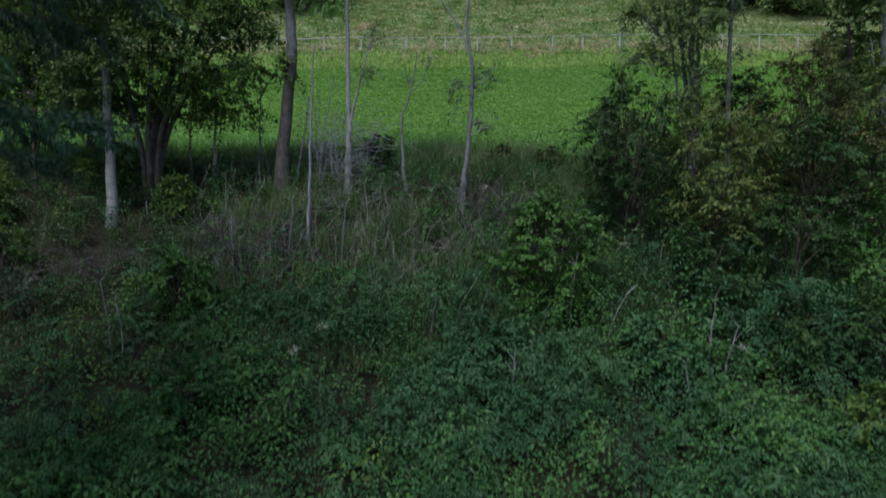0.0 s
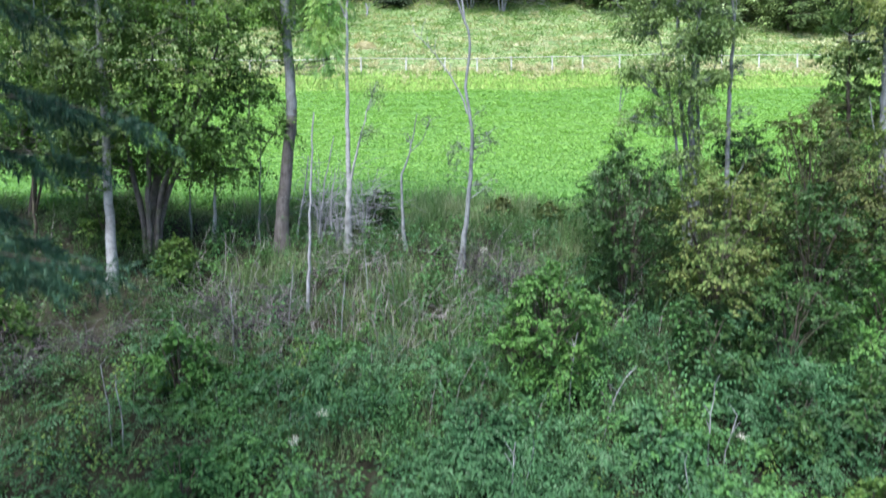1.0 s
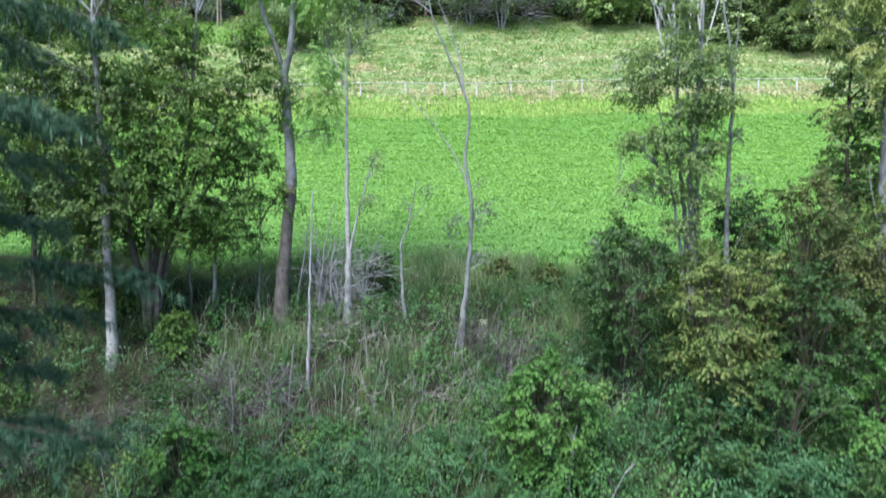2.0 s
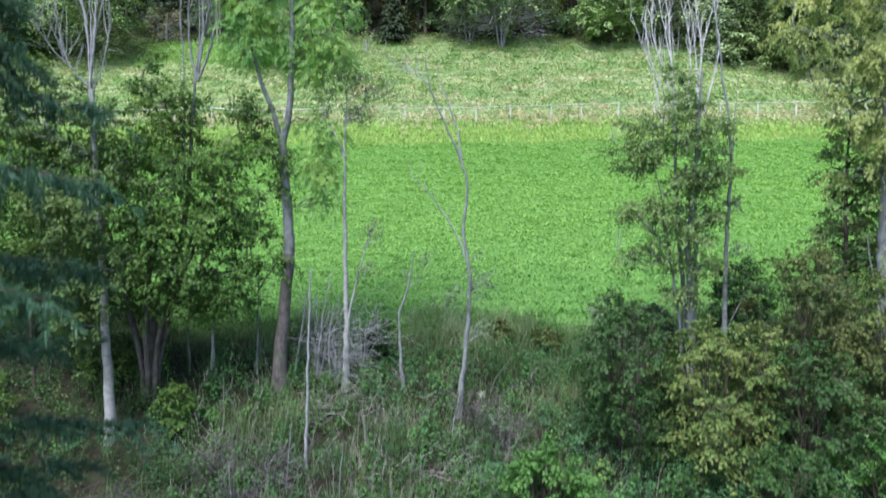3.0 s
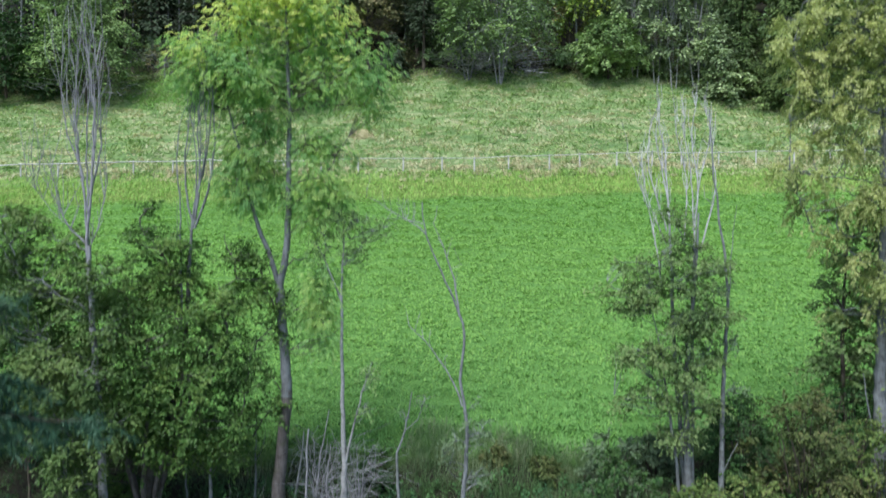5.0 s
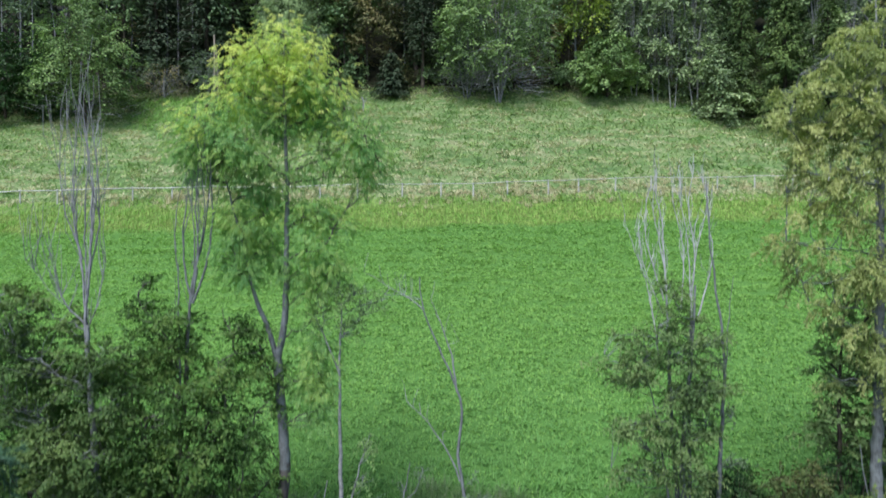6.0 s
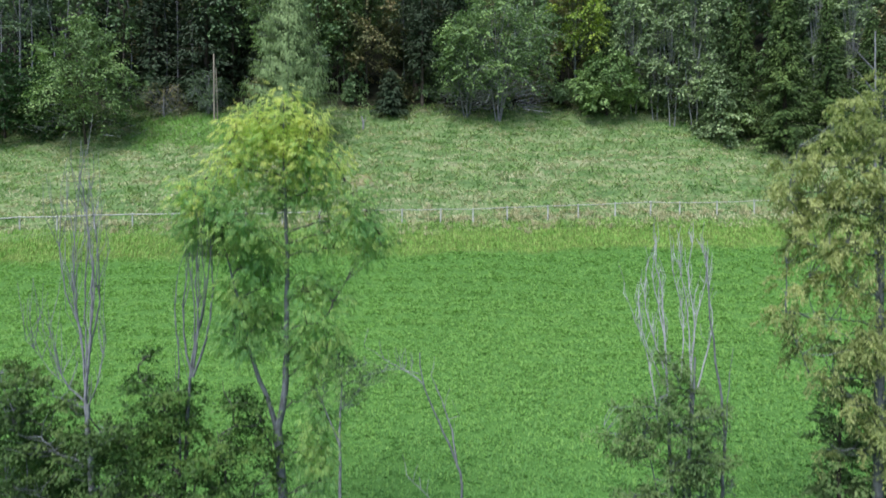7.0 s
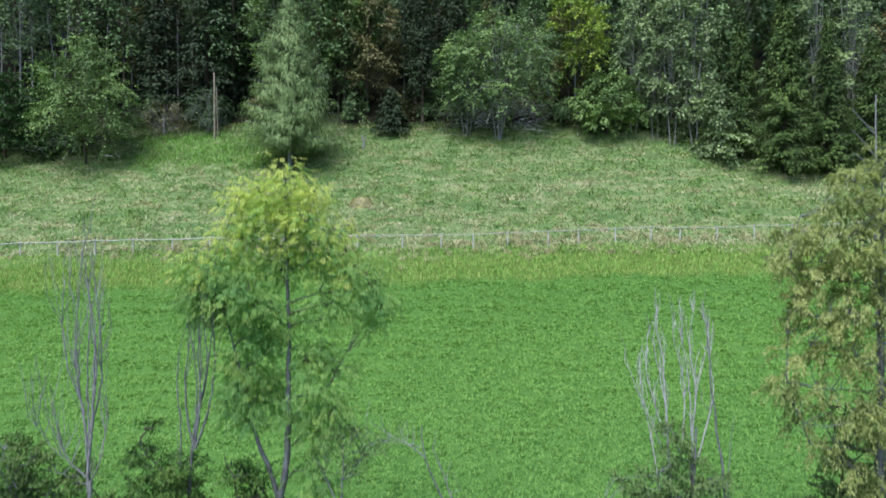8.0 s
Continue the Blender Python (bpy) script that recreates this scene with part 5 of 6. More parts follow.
def white_umbel(x, y, tall, seed):
    rng = np.random.default_rng(seed)
    z = ground_z(x, y)
    root = thing("white_flower", "small white flower head above the weeds", "flower", (x, y, z), "white flowers")
    g = Geo()
    tube(g, np.array([(x, y, z - 0.05), (x + 0.03, y, z + tall * 0.6), (x, y, z + tall)]), 0.008, 0.005, 4)
    part("stem", g, WEED_GREEN, root)
    g = Geo()
    n = 60
    o = np.array([x, y, z + tall]) + rng.normal(0, 0.055, (n, 3)) * (1, 1, 0.7)
    leaves(g, o, rng.normal(size=(n, 3)), rng.normal(size=(n, 3)) + (0, 0, 1), 0.035, 0.022)
    part("flower_head", g, PETAL, root, kind="stuff")


bank_weeds()
dead_stalks()
for i, (x, y, h, l) in enumerate([(2.75, 13.3, 1.9, 0.2), (-5.0, 14.6, 1.9, -0.1), (-6.9, 12.7, 1.7, -0.25), (-6.6, 12.6, 1.6, -0.2), (1.3, 11.4, 1.5, 0.05), (1.5, 11.5, 1.3, 0.25),
                                  (5.3, 12.2, 1.8, 0.15), (5.5, 12.0, 1.4, 0.3), (3.4, 12.9, 1.3, 0.5), (-2.5, 15.0, 1.7, 0.1), (-8.4, 10.8, 1.5, 0.2), (-9.2, 11.6, 1.4, -0.1), (-3.9, 15.4, 1.6, 0.1),
                                  (4.6, 11.2, 1.3, -0.15), (-2.0, 16.3, 1.4, -0.1), (0.3, 16.6, 1.2, 0.2)]):
    tall_stalk(x, y, h, l, 200 + i)
for i, (x, y, h) in enumerate([(-2.41, 12.3, 1.15), (-2.9, 11.9, 1.0), (5.9, 12.0, 1.0), (1.15, 17.2, 0.7)]):
    white_umbel(x, y, h, 230 + i)


# ---- meadow, uncut strip and rough pasture ----
def in_view(rng, n, y0, y1):
    y = np.sqrt(rng.uniform(y0 ** 2, y1 ** 2, n))
    return rng.uniform(-1, 1, n) * (0.78 * y + 4), y


def meadow_grass():
    rng = np.random.default_rng(121)
    x, y = in_view(rng, 290000, 20.6, 47.6)
    edge = 47.0 + 0.025 * x + 0.25 * np.sin(x * 0.7)
    rows = np.sin((y + 0.05 * x + 0.9 * value_noise(x / 5, y / 5, 7)) * 6.283 / 1.3) * value_noise(x / 4, y / 4, 17)
    tuft = 0.6 * value_noise(x / 0.3, y / 0.24, 8) + 0.4 * value_noise(x / 0.5, y / 0.3, 18)
    low = 20.9 + 1.7 * (value_noise(x / 2.6, x * 0, 51) - 0.5) + 0.6 * (value_noise(x / 0.7, x * 0, 52) - 0.5)
    keep = (y < edge) & (y > low) & (rng.random(len(x)) < np.clip(2.2 * tuft - 0.14 + 0.14 * rows, 0.1, 1.0))
    x, y, rows, tuft = x[keep], y[keep], rows[keep], tuft[keep]
    n = len(x)
    tall = 0.05 + 0.26 * np.clip(tuft - 0.25, 0, 1) ** 1.2 + 0.07 * rows + rng.uniform(0, 0.06, n)
    tall = tall + np.clip((23.0 - y) / 2.0, 0, 1) * rng.uniform(0.05, 0.3, n)
    # bluish blades, dimmer light put into their colour, give way to yellowish ones upslope
    dimmed = rng.random(n) < np.clip((37.0 + 5.0 * (value_noise(x / 6, y / 4, 19) - 0.5) - y) / 15.0, 0.0, 0.9)
    head, lean = rng.normal(1.57, 1.3, n), rng.uniform(0.6, 1.5, n)
    for m, mat, name, label in ((~dimmed, MEADOW, "meadow_grass", "short bright green grass in faint mowing rows"), (dimmed, DIMMED_MEADOW, "dimmed_meadow_grass", "bluish green grass of the lower meadow, dimmer light in its colour")):
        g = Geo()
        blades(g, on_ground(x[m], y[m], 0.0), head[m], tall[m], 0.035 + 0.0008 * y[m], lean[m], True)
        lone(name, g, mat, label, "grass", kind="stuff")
    x, y = in_view(rng, 34000, 46.0, 51.0)
    edge = 47.0 + 0.025 * x + 0.25 * np.sin(x * 0.7)
    keep = (y >= edge) & (y < edge + 4)
    x, y = x[keep], y[keep]
    n = len(x)
    g = Geo()
    blades(g, on_ground(x, y, 0.02), rng.normal(1.57, 1.2, n), rng.uniform(0.15, 0.42, n) * (0.6 + 0.8 * value_noise(x / 0.8, y / 0.6, 9)), 0.055, rng.uniform(0.2, 0.8, n), True)
    lone("uncut_grass_strip", g, STRIP, "taller yellow-green uncut grass below the fence", "grass", kind="stuff")
    # lusher grass where the pasture meets the shaded forest edge
    x, y = rng.uniform(-40, -12, 16000), rng.uniform(61, 72, 16000)
    keep = value_noise(x / 4, y / 3, 75) * 0.6 + rng.random(16000) * 0.3 < 1.05 - np.hypot((x + 25) / 12, (y - 68) / 6.0)
    x, y = x[keep], y[keep]
    n = len(x)
    g = Geo()
    blades(g, on_ground(x, y, 0.0), rng.normal(1.57, 1.2, n), rng.uniform(0.2, 0.5, n), 0.09, rng.uniform(0.3, 1.0, n), True)
    lone("lush_grass", g, MEADOW, "lush deep green grass beside the forest edge", "grass", kind="stuff")
    x, y = in_view(rng, 150000, 50.0, 73.0)
    tuft = value_noise(x / 1.3, y / 0.8, 10) * 0.6 + value_noise(x / 0.5, y / 0.4, 11) * 0.4
    keep = rng.random(len(x)) < 0.45 + 0.6 * tuft
    x, y, tuft = x[keep], y[keep], tuft[keep]
    n = len(x)
    tall = (0.12 + 0.40 * tuft ** 2) * rng.uniform(0.6, 1.3, n)
    head, lean = rng.normal(1.57, 1.4, n), rng.uniform(0.6, 1.4, n)
    yy = y + 0.12 * x + 1.2 * value_noise(x / 6, y / 6, 71)
    streak = 0.55 * value_noise(x / 2.8, yy / 0.75, 72) + 0.25 * value_noise(x / 0.7, yy / 0.35, 73) + 0.35 * value_noise(x / 9, yy / 5, 74)
    straw = streak + rng.normal(0, 0.05, n) > 0.63 + 0.012 * np.clip(y - 53, 0, 20) - 0.1 * np.exp(-((y - 52) / 1.5) ** 2)
    for m, name, mat, label in ((~straw, "pasture_grass", DRY, "rough matted pasture grass, green and dull"), (straw, "straw_streaks", PALE_GRASS, "bleached straw-coloured grass in streaks along the slope")):
        g = Geo()
        blades(g, on_ground(x[m], y[m], 0.0), head[m], tall[m] + 0.04, 0.085, lean[m], True)
        lone(name, g, mat, label, "grass", kind="stuff")
    # pale dry tussocks along the fence
    x = rng.uniform(-45, 45, 900)
    y = 51.2 + 0.02 * x + rng.normal(0, 0.9, 900)
    keep = rng.random(900) < 0.1 + 0.75 * value_noise(x / 2.2, y * 0 + 3, 12)
    t = on_ground(x[keep], y[keep], 0.03)
    b = np.repeat(t, 22, 0) + rng.normal(0, 0.14, (len(t) * 22, 3)) * np.array([1, 1, 0])
    n = len(b)
    g = Geo()
    blades(g, b, rng.normal(1.57, 1.3, n), rng.uniform(0.25, 0.65, n), 0.035, rng.uniform(0.4, 1.3, n))
    x, y = in_view(rng, 4200, 52.0, 69.0)
    keep = rng.random(4200) < 1.6 * np.clip(value_noise(x / 3.5, y / 1.6, 14) - 0.38, 0, 1) * (1.2 - (y - 52) / 20)
    t = on_ground(x[keep], y[keep], 0.03)
    b = np.repeat(t, 20, 0) + rng.normal(0, 0.2, (len(t) * 20, 3)) * np.array([1, 0.7, 0])
    n = len(b)
    blades(g, b, rng.normal(1.57, 1.3, n), rng.uniform(0.15, 0.4, n), 0.04, rng.uniform(0.6, 1.4, n), True)
    lone("dry_tussocks", g, STRAW, "pale straw-coloured tussocks along the fence", "grass", kind="stuff")


def straw_mound(x, y, half, tall, seed, label):
    rng = np.random.default_rng(seed)
    z = ground_z(x, y)
    a, k = rng.uniform(0, 6.283, 1500), np.sqrt(rng.random(1500))
    b = np.stack([x + np.cos(a) * k * half, y + np.sin(a) * k * half * 0.8, np.zeros(1500)], -1)
    b[:, 2] = height(b[:, 0], b[:, 1]) + tall * np.clip(1 - k ** 2, 0, 1) - 0.05
    root = thing("hay_heap", label, "hay heap", (x, y, z))
    g = Geo()
    rr, aa = np.meshgrid(np.linspace(0, 1, 7), np.linspace(0, 6.2832, 17))
    px, py = x + np.cos(aa) * rr * half, y + np.sin(aa) * rr * half * 0.8
    pz = height(px, py) + tall * (1 - rr ** 2) - 0.06
    i = (np.arange(16)[:, None] * 7 + np.arange(6)[None, :]).reshape(-1, 1)
    g.add(np.stack([px, py, pz], -1).reshape(-1, 3), i + np.array([0, 1, 8, 7]))
    part("body", g, STRAW, root, smooth=True)
    g = Geo()
    w = np.stack([np.cos(a) * 0.6, np.sin(a) * 0.6, np.full(1500, -0.5)], -1) + rng.normal(0, 0.35, (1500, 3))
    leaves(g, b + (0, 0, 0.04), w, np.stack([np.cos(a), np.sin(a), np.full(1500, 1.0)], -1), rng.uniform(0.25, 0.5, 1500), 0.05)
    part("loose_hay", g, STRAW, root, kind="stuff")


def fence():
    """Weathered posts with one top rail along the foot of the pasture."""
    rng = np.random.default_rng(131)
    xs = [-43.5, -40.6, -37.6, -34.55, -31.5, -28.44, -25.34, -22.14, -19.0, -16.0, -13.0, -9.9, -6.8, -3.07, 0.14, 2.87, 5.75, 9.19, 11.77, 14.9, 17.94, 20.46, 23.68, 26.92, 30.27, 33.4, 36.5, 39.6]
    line = [(x, 50.2 + 0.02 * (x + 36) + (0.02 * (x - 5) if x > 5 else 0)) for x in xs]
    root = thing("fence", "weathered grey wooden fence with a single top rail", "fence", (line[0][0], line[0][1], ground_z(*line[0])))
    tops = []
    for x, y in line:
        z = ground_z(x, y)
        tall = rng.uniform(1.1, 1.27)
        lx = rng.normal(0, 0.03)
        g = Geo()
        tube(g, np.array([(x, y, z - 0.3), (x + lx * 0.5, y, z + tall * 0.5), (x + lx, y, z + tall - 0.02), (x + lx, y, z + tall), (x + lx, y, z + tall + 0.005)]), 0.062, 0.055, 8)
        g.v[-1][-8:] = g.v[-1][-8:] * 0.02 + np.array([x + lx, y, z + tall + 0.005]) * 0.98
        part("post", g, WOOD_GREY, root)
        tops.append(np.array([x + lx, y - 0.085, z + tall - 0.10]))
    for a, b in zip(tops[:-1], tops[1:]):
        d = unit(b - a)
        g = Geo()
        m = (a + b) / 2 - np.array([0, 0, rng.uniform(0.0, 0.05)])
        wide = 0.045 if a[0] < -12 else 0.028
        tube(g, np.array([a - d * 0.12, a, m, b, b + d * 0.1]), wide, wide * 0.9, 7)
        part("rail", g, WOOD_GREY, root)


meadow_grass()
straw_mound(-7.3, 57.4, 1.1, 0.75, 141, "pale brown heap of old hay on the pasture")
fence()


# ---- forest edge above the pasture ----
def placed(x, y):
    return (x, y, ground_z(x, y))


def broadleaf(name, label, x, y, tall, half, leaf, seed, bark=BARK_DARK, low=0.15, boughs=75, per=120, length=0.30, width=0.22, stems=1, r=0.16, group="forest edge", at=None, bare=0):
    """A forest-edge tree: stems and boughs with uneven clumps of leaves, and bare twigs under them where it has any."""
    rng = np.random.default_rng(seed)
    o = np.array(placed(x, y) if at is None else at, float)
    root = thing(name, label, "tree", o, group)
    for i in range(stems):
        a = i * 2.3 + 0.4
        d = np.array([math.cos(a), math.sin(a) * 0.6, 0]) * (stems > 1)
        g = Geo()
        line = curve_points([o + d * 0.25 - (0, 0, 0.15), o + d * half * rng.uniform(0.1, 0.3) + (rng.normal(0, 0.15), 0, tall * 0.4), o + d * half * 0.4 + (0, 0, tall * 0.88)], 1.3, 0.02, rng)
        tube(g, line, r, 0.03, 6)
        part("trunk" if i == 0 else "stem", g, bark, root, smooth=True)
    g, t = Geo(), Geo()
    clumped_crown(g, t, rng, o + (0, 0, tall * low), half, tall * (1 - low), max(10, int(boughs * (0.45 if at is None else 0.4))), 22 if at is None else 16, max(5, per // 6), length, width, 0.9, 0.04 if low < 0.1 else 0.11, 0.03, 0.35, 0.35, 0.36, 0.012)
    crown = part("crown", g, leaf, root)
    part("bough_frame", t, bark, crown, kind="stuff")
    if bare:
        t = Geo()
        a, k = rng.uniform(0, 6.283, bare), rng.uniform(0.15, 0.75, bare)
        p = o + np.stack([np.cos(a) * k * half, np.sin(a) * k * half * 0.8, tall * (rng.uniform(0.1, 0.34, bare) - 0.1 * k)], -1)
        w = np.stack([np.cos(a), np.sin(a), rng.normal(0.05, 0.3, bare)], -1) * rng.uniform(0.5, 1.7, (bare, 1)) + rng.normal(0, 0.3, (bare, 3))
        sticks(t, p, p + w, 0.022, 0.008)
        part("twig_spray", t, BARK_DEAD, root, "bare grey lower twigs", kind="stuff")
    return root


def conifer(name, label, x, y, tall, half, leaf, seed, bark=BARK_DARK, low=0.05, droop=0.35, gap=0.55, spray=0.5, group="forest edge", at=None, hang=0.8, dense=9, taper=0.75, slim=0.42):
    """A conifer: whorls of drooping boughs clad in short sprays."""
    rng = np.random.default_rng(seed)
    o = np.array(placed(x, y) if at is None else at, float)
    root = thing(name, label, "tree", o, group)
    g = Geo()
    tube(g, np.array([o + (0, 0, -0.2), o + (0.05, 0, tall * 0.5), o + (0, 0, tall)]), 0.16 + tall * 0.005, 0.02, 8)
    part("trunk", g, bark, root, smooth=True)
    wood, green = Geo(), Geo()
    z, a = tall * low, rng.random() * 6.28
    while z < tall - 0.2:
        reach = half * (1 - z / tall) ** taper * rng.uniform(0.75, 1.1) + 0.12
        a += 2.4 + rng.normal(0, 0.25)
        for i in range(1):
            d = np.array([math.cos(a), math.sin(a), 0])
            rr = reach * rng.uniform(0.8, 1.1)
            p0 = o + (0, 0, z)
            sag = droop * rng.uniform(0.1, 2.0)
            p1 = p0 + d * rr * 0.55 + (0, 0, -sag * rr * 0.3)
            p2 = p0 + d * rr + (0, 0, -sag * rr * 0.55)
            tube(wood, np.array([p0, p1, p2]), 0.03, 0.01, 3)
            m = max(3, int(rr * dense))
            t = rng.uniform(0.15, 1.0, m)[:, None]
            base = np.where(t < 0.55, p0 + (p1 - p0) * t / 0.55, p1 + (p2 - p1) * (t - 0.55) / 0.45)
            side = np.cross(d, (0, 0, 1.0)) * rng.choice([-1, 1], m)[:, None]
            base = base + side * rng.uniform(0, 0.3, (m, 1)) * rr * 0.6 * t - np.array([0, 0, 1.0]) * rng.uniform(0, 1, (m, 1)) ** 2 * gap * (0.9 + 0.5 * hang)
            way = d * 0.8 + side * 0.7 + np.array([0, 0, -1.0]) * hang * rng.uniform(0.2, 1.4, (m, 1)) + rng.normal(0, 0.2, (m, 3))
            leaves(green, base, way, np.array([0, 0, 1.0]) + d * 0.9 + rng.normal(0, 0.3, (m, 3)), spray * rng.uniform(0.7, 1.3, m), spray * slim)
        z += gap / 7 * rng.uniform(0.6, 1.4)
    part("bough_frame", wood, bark, root, kind="stuff")
    part("crown", green, leaf, root)
    return root


broadleaf("field_maple", "rounded green tree standing at the pasture edge", -37.8, 65.3, 13.6, 6.3, LEAF_FIELD, 301, low=0.12, boughs=110, per=96, length=0.28, width=0.19, bare=160)
broadleaf("forest_bush", "dark dense bush at the forest edge", -47.5, 66.8, 9.0, 5.0, LEAF_BUSH, 302, low=0.0)
broadleaf("forest_bush", "dark dense bush at the forest edge", -42.8, 68.0, 8.0, 4.0, LEAF_BUSH, 303, low=0.0, boughs=50)
broadleaf("forest_bush", "greyish twiggy thicket at the forest edge", -32.0, 71.0, 4.0, 3.4, LEAF_RUST, 304, BARK_DEAD, low=0.0, boughs=50, per=22, length=0.2, width=0.12)
broadleaf("forest_bush", "greyish twiggy thicket at the forest edge", -27.0, 71.4, 5.0, 2.6, LEAF_GREY, 311, BARK_DEAD, low=0.0, boughs=60, per=14, length=0.2, width=0.12)
conifer("larch_tree", "light green conical larch with fine drooping twigs", -15.6, 63.7, 18.6, 6.3, LEAF_LARCH, 305, BARK_GREY, 0.13, -0.15, 0.34, 0.5, hang=2.3, dense=30, taper=0.7, slim=0.15)
conifer("young_spruce", "small dark rounded spruce at the forest edge", -5.6, 71.2, 5.6, 2.6, NEEDLE_DARK, 306, low=0.02, gap=0.35, dense=14)
broadleaf("wild_apple_tree", "spreading tree with pale forked stems and thin foliage", 3.2, 70.6, 12.0, 4.8, LEAF_FIELD, 307, BARK_GREY, 0.18, 60, 84, stems=3, r=0.08, bare=240)
broadleaf("wild_apple_tree", "spreading tree with pale forked stems and thin foliage", 6.8, 69.8, 14.6, 6.9, LEAF_FIELD, 308, BARK_DEAD, 0.2, 90, 84, stems=7, r=0.07, bare=420)
broadleaf("young_beech", "bright green layered young beech at the forest edge", 19.4, 70.4, 7.2, 4.4, LEAF_FIELD, 309, low=0.0, boughs=60, per=150)
broadleaf("lime_tree", "yellow-green tree standing behind the forest edge", 16.6, 74.0, 17.0, 4.4, LEAF_LIME, 310, BARK_GREY, 0.25, 60, 90)
for i, (x, y, h) in enumerate([(26.2, 68.3, 18.0), (24.7, 69.5, 17.0), (28.4, 67.6, 17.5), (29.6, 69.0, 18.0), (22.6, 70.6, 16.5), (42.0, 67.5, 22.0), (45.5, 67.0, 20.0)]):
    broadleaf("alder_tree", "slender alder with a straight pale trunk and greyish leaves", x, y, h, 2.8, LEAF_ALDER, 320 + i, BARK_PALE, 0.08, 60, 70, stems=2, r=0.07, group="alders at the forest edge")
broadleaf("grey_willow_bush", "greyish green bush at the forest corner", 30.2, 65.2, 7.6, 3.1, LEAF_ALDER, 330, low=0.0, boughs=55, per=90)
conifer("spruce_tree", "dark green spruce with drooping boughs at the forest corner", 35.6, 62.6, 21.0, 3.9, NEEDLE, 331, taper=1.0, gap=0.5, slim=0.3, spray=0.42, dense=26)
conifer("spruce_tree", "dark green spruce with drooping boughs at the forest corner", 39.8, 62.3, 16.5, 3.4, NEEDLE, 332, taper=1.0, gap=0.5, slim=0.3, spray=0.42, dense=26)
conifer("spruce_tree", "dark green spruce with drooping boughs at the forest corner", 32.6, 65.6, 17.0, 3.2, NEEDLE, 333, taper=1.0, gap=0.5, slim=0.3, spray=0.42, dense=24)
conifer("spruce_tree", "dark green spruce with drooping boughs at the forest corner", 45.2, 63.4, 14.5, 3.6, NEEDLE, 334, taper=1.0, gap=0.5, slim=0.3, spray=0.42, dense=24)
broadleaf("turning_tree", "tree with brownish turning foliage behind the forest edge", -8.8, 75.0, 16.0, 4.6, LEAF_RUST, 335, boughs=70, per=90)
broadleaf("forest_tree", "green leafy tree behind the larch", -19.5, 75.0, 18.0, 4.8, LEAF_FIELD, 336, boughs=70, per=90, low=0.2)
broadleaf("forest_tree", "green leafy tree behind the larch", -12.5, 76.0, 19.0, 4.6, LEAF_FIELD, 337, boughs=70, per=90, low=0.2)


for i in range(17):
    r = np.random.default_rng(700 + i)
    ux = -34 + i * 4.1 + r.uniform(-1, 1)
    if not -17 < ux < -13:
        uy = min(74.0, 73.2 - max(0, ux - 18) * 0.16 + r.uniform(-0.4, 1.2))
        broadleaf("forest_bush", "low leafy bush under the forest edge", ux, uy, r.uniform(2.2, 4.2), r.uniform(1.8, 2.6), (LEAF_FOREST, LEAF_BUSH, LEAF_FOREST, LEAF_RUST)[i % 4], 710 + i,
                  low=0.0, boughs=26, per=55, length=0.28, width=0.2, r=0.05, group="understory bushes")


for i in range(13):
    r = np.random.default_rng(760 + i)
    sx, sy = -57 + i * 2.3 + r.uniform(-0.8, 0.8), 74.0 + r.uniform(-0.6, 1.2)
    sz, h = ground_z(sx, sy), r.uniform(10, 14)
    tree("bare_forest_tree", "thin grey leafless tree at the edge of the forest", "dead tree", [([(sx, sy, sz), (sx + r.normal(0, 0.2), sy, sz + h * 0.5), (sx + r.normal(0, 0.5), sy, sz + h)], 0.1, 0.03)],
         [], None, BARK_DEAD, 780 + i, group="bare forest trees", bare_from=0, bare_wood=BARK_DEAD, bare_twigs=22, twig_rise=2.4, step=1.2)


def utility_pole(x, y):
    z = ground_z(x, y)
    root = thing("wooden_pole", "tall weathered wooden pole at the forest edge", "pole", (x, y, z))
    g = Geo()
    tube(g, np.array([(x, y, z - 0.4), (x, y, z + 3.5), (x, y, z + 7.5), (x, y, z + 7.52)]), 0.1, 0.08, 10)
    part("shaft", g, WOOD_POLE, root, smooth=True)
    g = Geo()
    tube(g, np.array([(x + 0.35, y + 0.1, z - 0.2), (x + 0.28, y + 0.1, z + 3.0), (x + 0.2, y + 0.1, z + 6.0)]), 0.06, 0.05, 8)
    part("brace", g, WOOD_POLE, root, smooth=True)


utility_pole(-25.7, 69.8)


def stump(x, y):
    z = ground_z(x, y)
    root = thing("dead_stump", "short grey dead stump on the pasture", "stump", (x, y, z))
    g = Geo()
    tube(g, curve_points([(x, y, z - 0.2), (x + 0.1, y, z + 0.7), (x - 0.1, y, z + 1.5)], 0.3), 0.14, 0.08, 8)
    part("trunk", g, BARK_DEAD, root, smooth=True)
    g = Geo()
    tube(g, curve_points([(x, y, z + 0.6), (x + 0.3, y, z + 1.1), (x + 0.35, y, z + 1.5)], 0.3), 0.05, 0.02, 6)
    part("branch", g, BARK_DEAD, root, smooth=True)


stump(-8.5, 68.0)


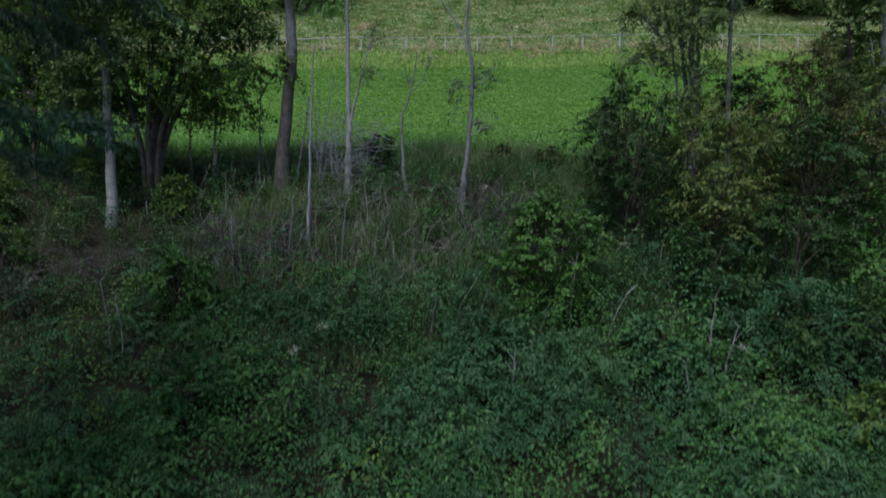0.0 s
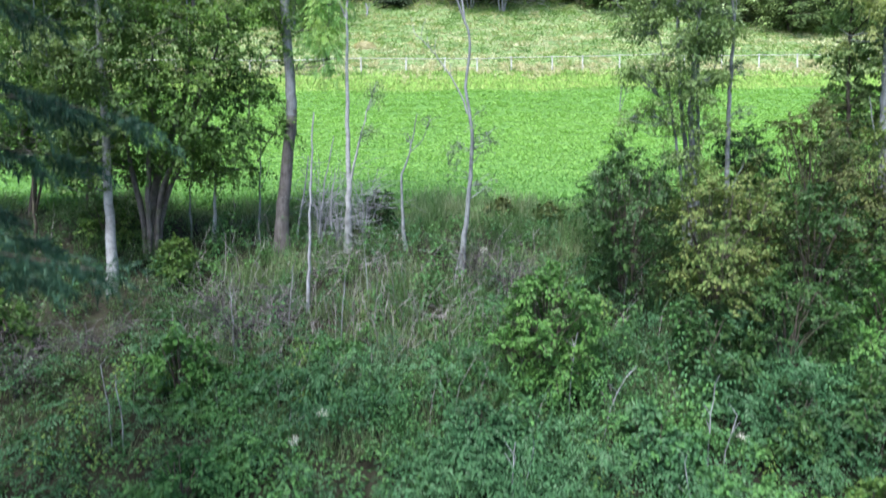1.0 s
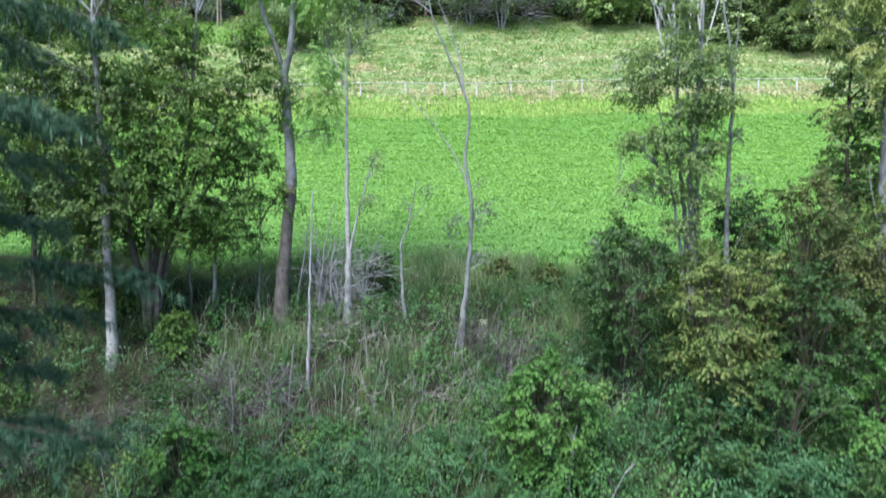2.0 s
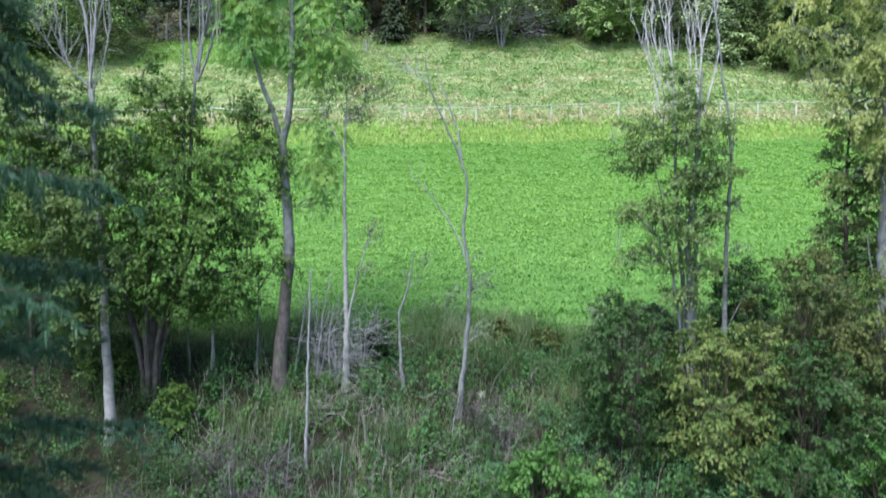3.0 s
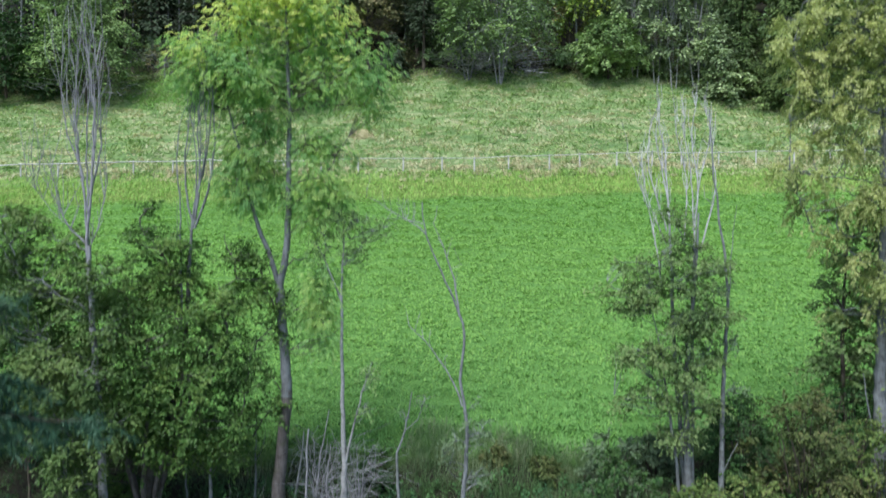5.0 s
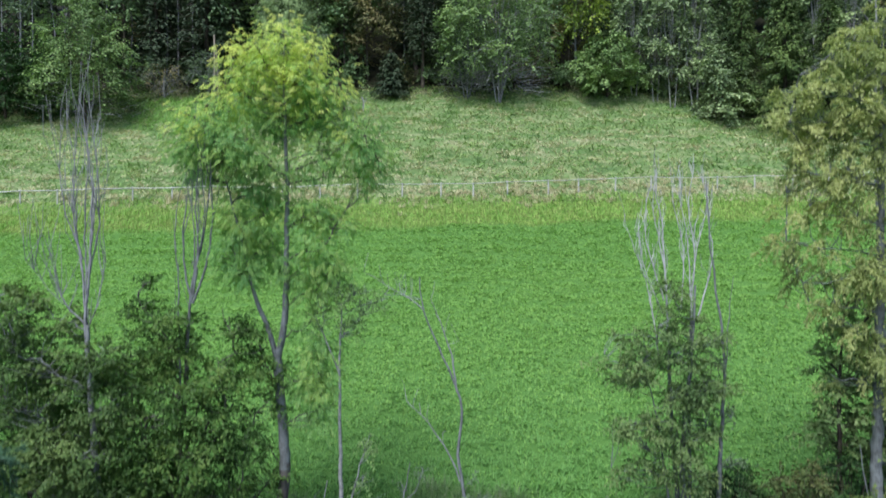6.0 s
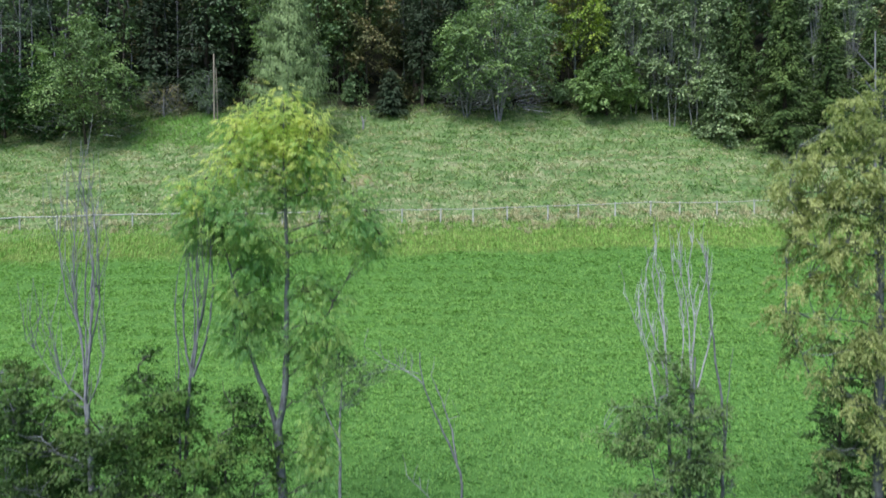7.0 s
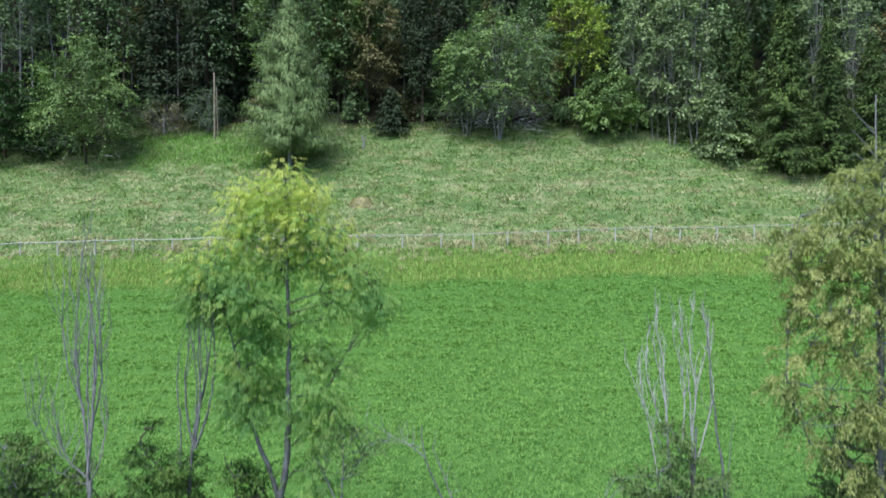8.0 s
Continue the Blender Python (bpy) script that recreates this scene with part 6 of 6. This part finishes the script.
def deep_forest():
    """Rows of trees up the slope behind the edge, from a few kinds; the nearer rows of finer build."""
    rng = np.random.default_rng(401)
    o = (0, 0, 0)

    def kinds(k, seed):
        big = 1.0 if k == 0 else 1.7
        c, p = (46, 36) if k == 0 else (26, 24)
        lf = dict(boughs=c, per=p, length=0.5 * big, width=0.36 * big, at=o, group="forest trees")
        return [broadleaf("forest_tree", "tall leafy tree deep in the dark forest", 0, 0, 19, 4.0, LEAF_FOREST, seed, low=0.12, **lf),
                broadleaf("forest_tree", "tall leafy tree deep in the dark forest", 0, 0, 22, 4.4, LEAF_FOREST, seed + 1, low=0.25, **lf),
                broadleaf("forest_tree", "tall greyish leafy tree deep in the forest", 0, 0, 20, 3.6, LEAF_GREY, seed + 2, BARK_GREY, low=0.3, **lf),
                broadleaf("forest_tree", "brownish turning tree deep in the forest", 0, 0, 18, 3.8, LEAF_RUST, seed + 3, low=0.2, **lf),
                conifer("forest_spruce", "dark spruce deep in the forest", 0, 0, 22, 3.6, NEEDLE_DARK, seed + 4, at=o, gap=0.75 * big, spray=0.5 * big, dense=11, group="forest trees"),
                conifer("forest_spruce", "dark spruce deep in the forest", 0, 0, 19, 3.2, NEEDLE_DARK, seed + 5, at=o, gap=0.75 * big, spray=0.5 * big, dense=11, low=0.2, group="forest trees")]

    weights = [0.24, 0.2, 0.14, 0.12, 0.18, 0.12]
    for part_of, rows in ((0, (0, 1)), (1, (2, 3, 4, 5))):
        made, used = kinds(part_of, 410 + part_of * 20), set()
        for row in rows:
            y0 = 74.5 + row * 4.4 + row * row * 0.4
            for x in np.arange(-64 - row * 3, 65 + row * 3, 4.4 + row * 0.25):
                px, py = x + rng.normal(0, 1.0), y0 + rng.normal(0, 0.9)
                if row == 0 and rng.random() < 0.25:
                    continue
                k = int(rng.choice(len(made), p=weights))
                s = rng.uniform(0.8, 1.2)
                m = pose(px, py, ground_z(px, py) - 0.1, 0, 0, rng.uniform(0, 360)) @ Matrix.Diagonal((s, s, s * rng.uniform(0.9, 1.1), 1))
                if k in used:
                    copy_thing(made[k], m)
                else:
                    made[k].matrix_basis = m
                    used.add(k)


deep_forest()
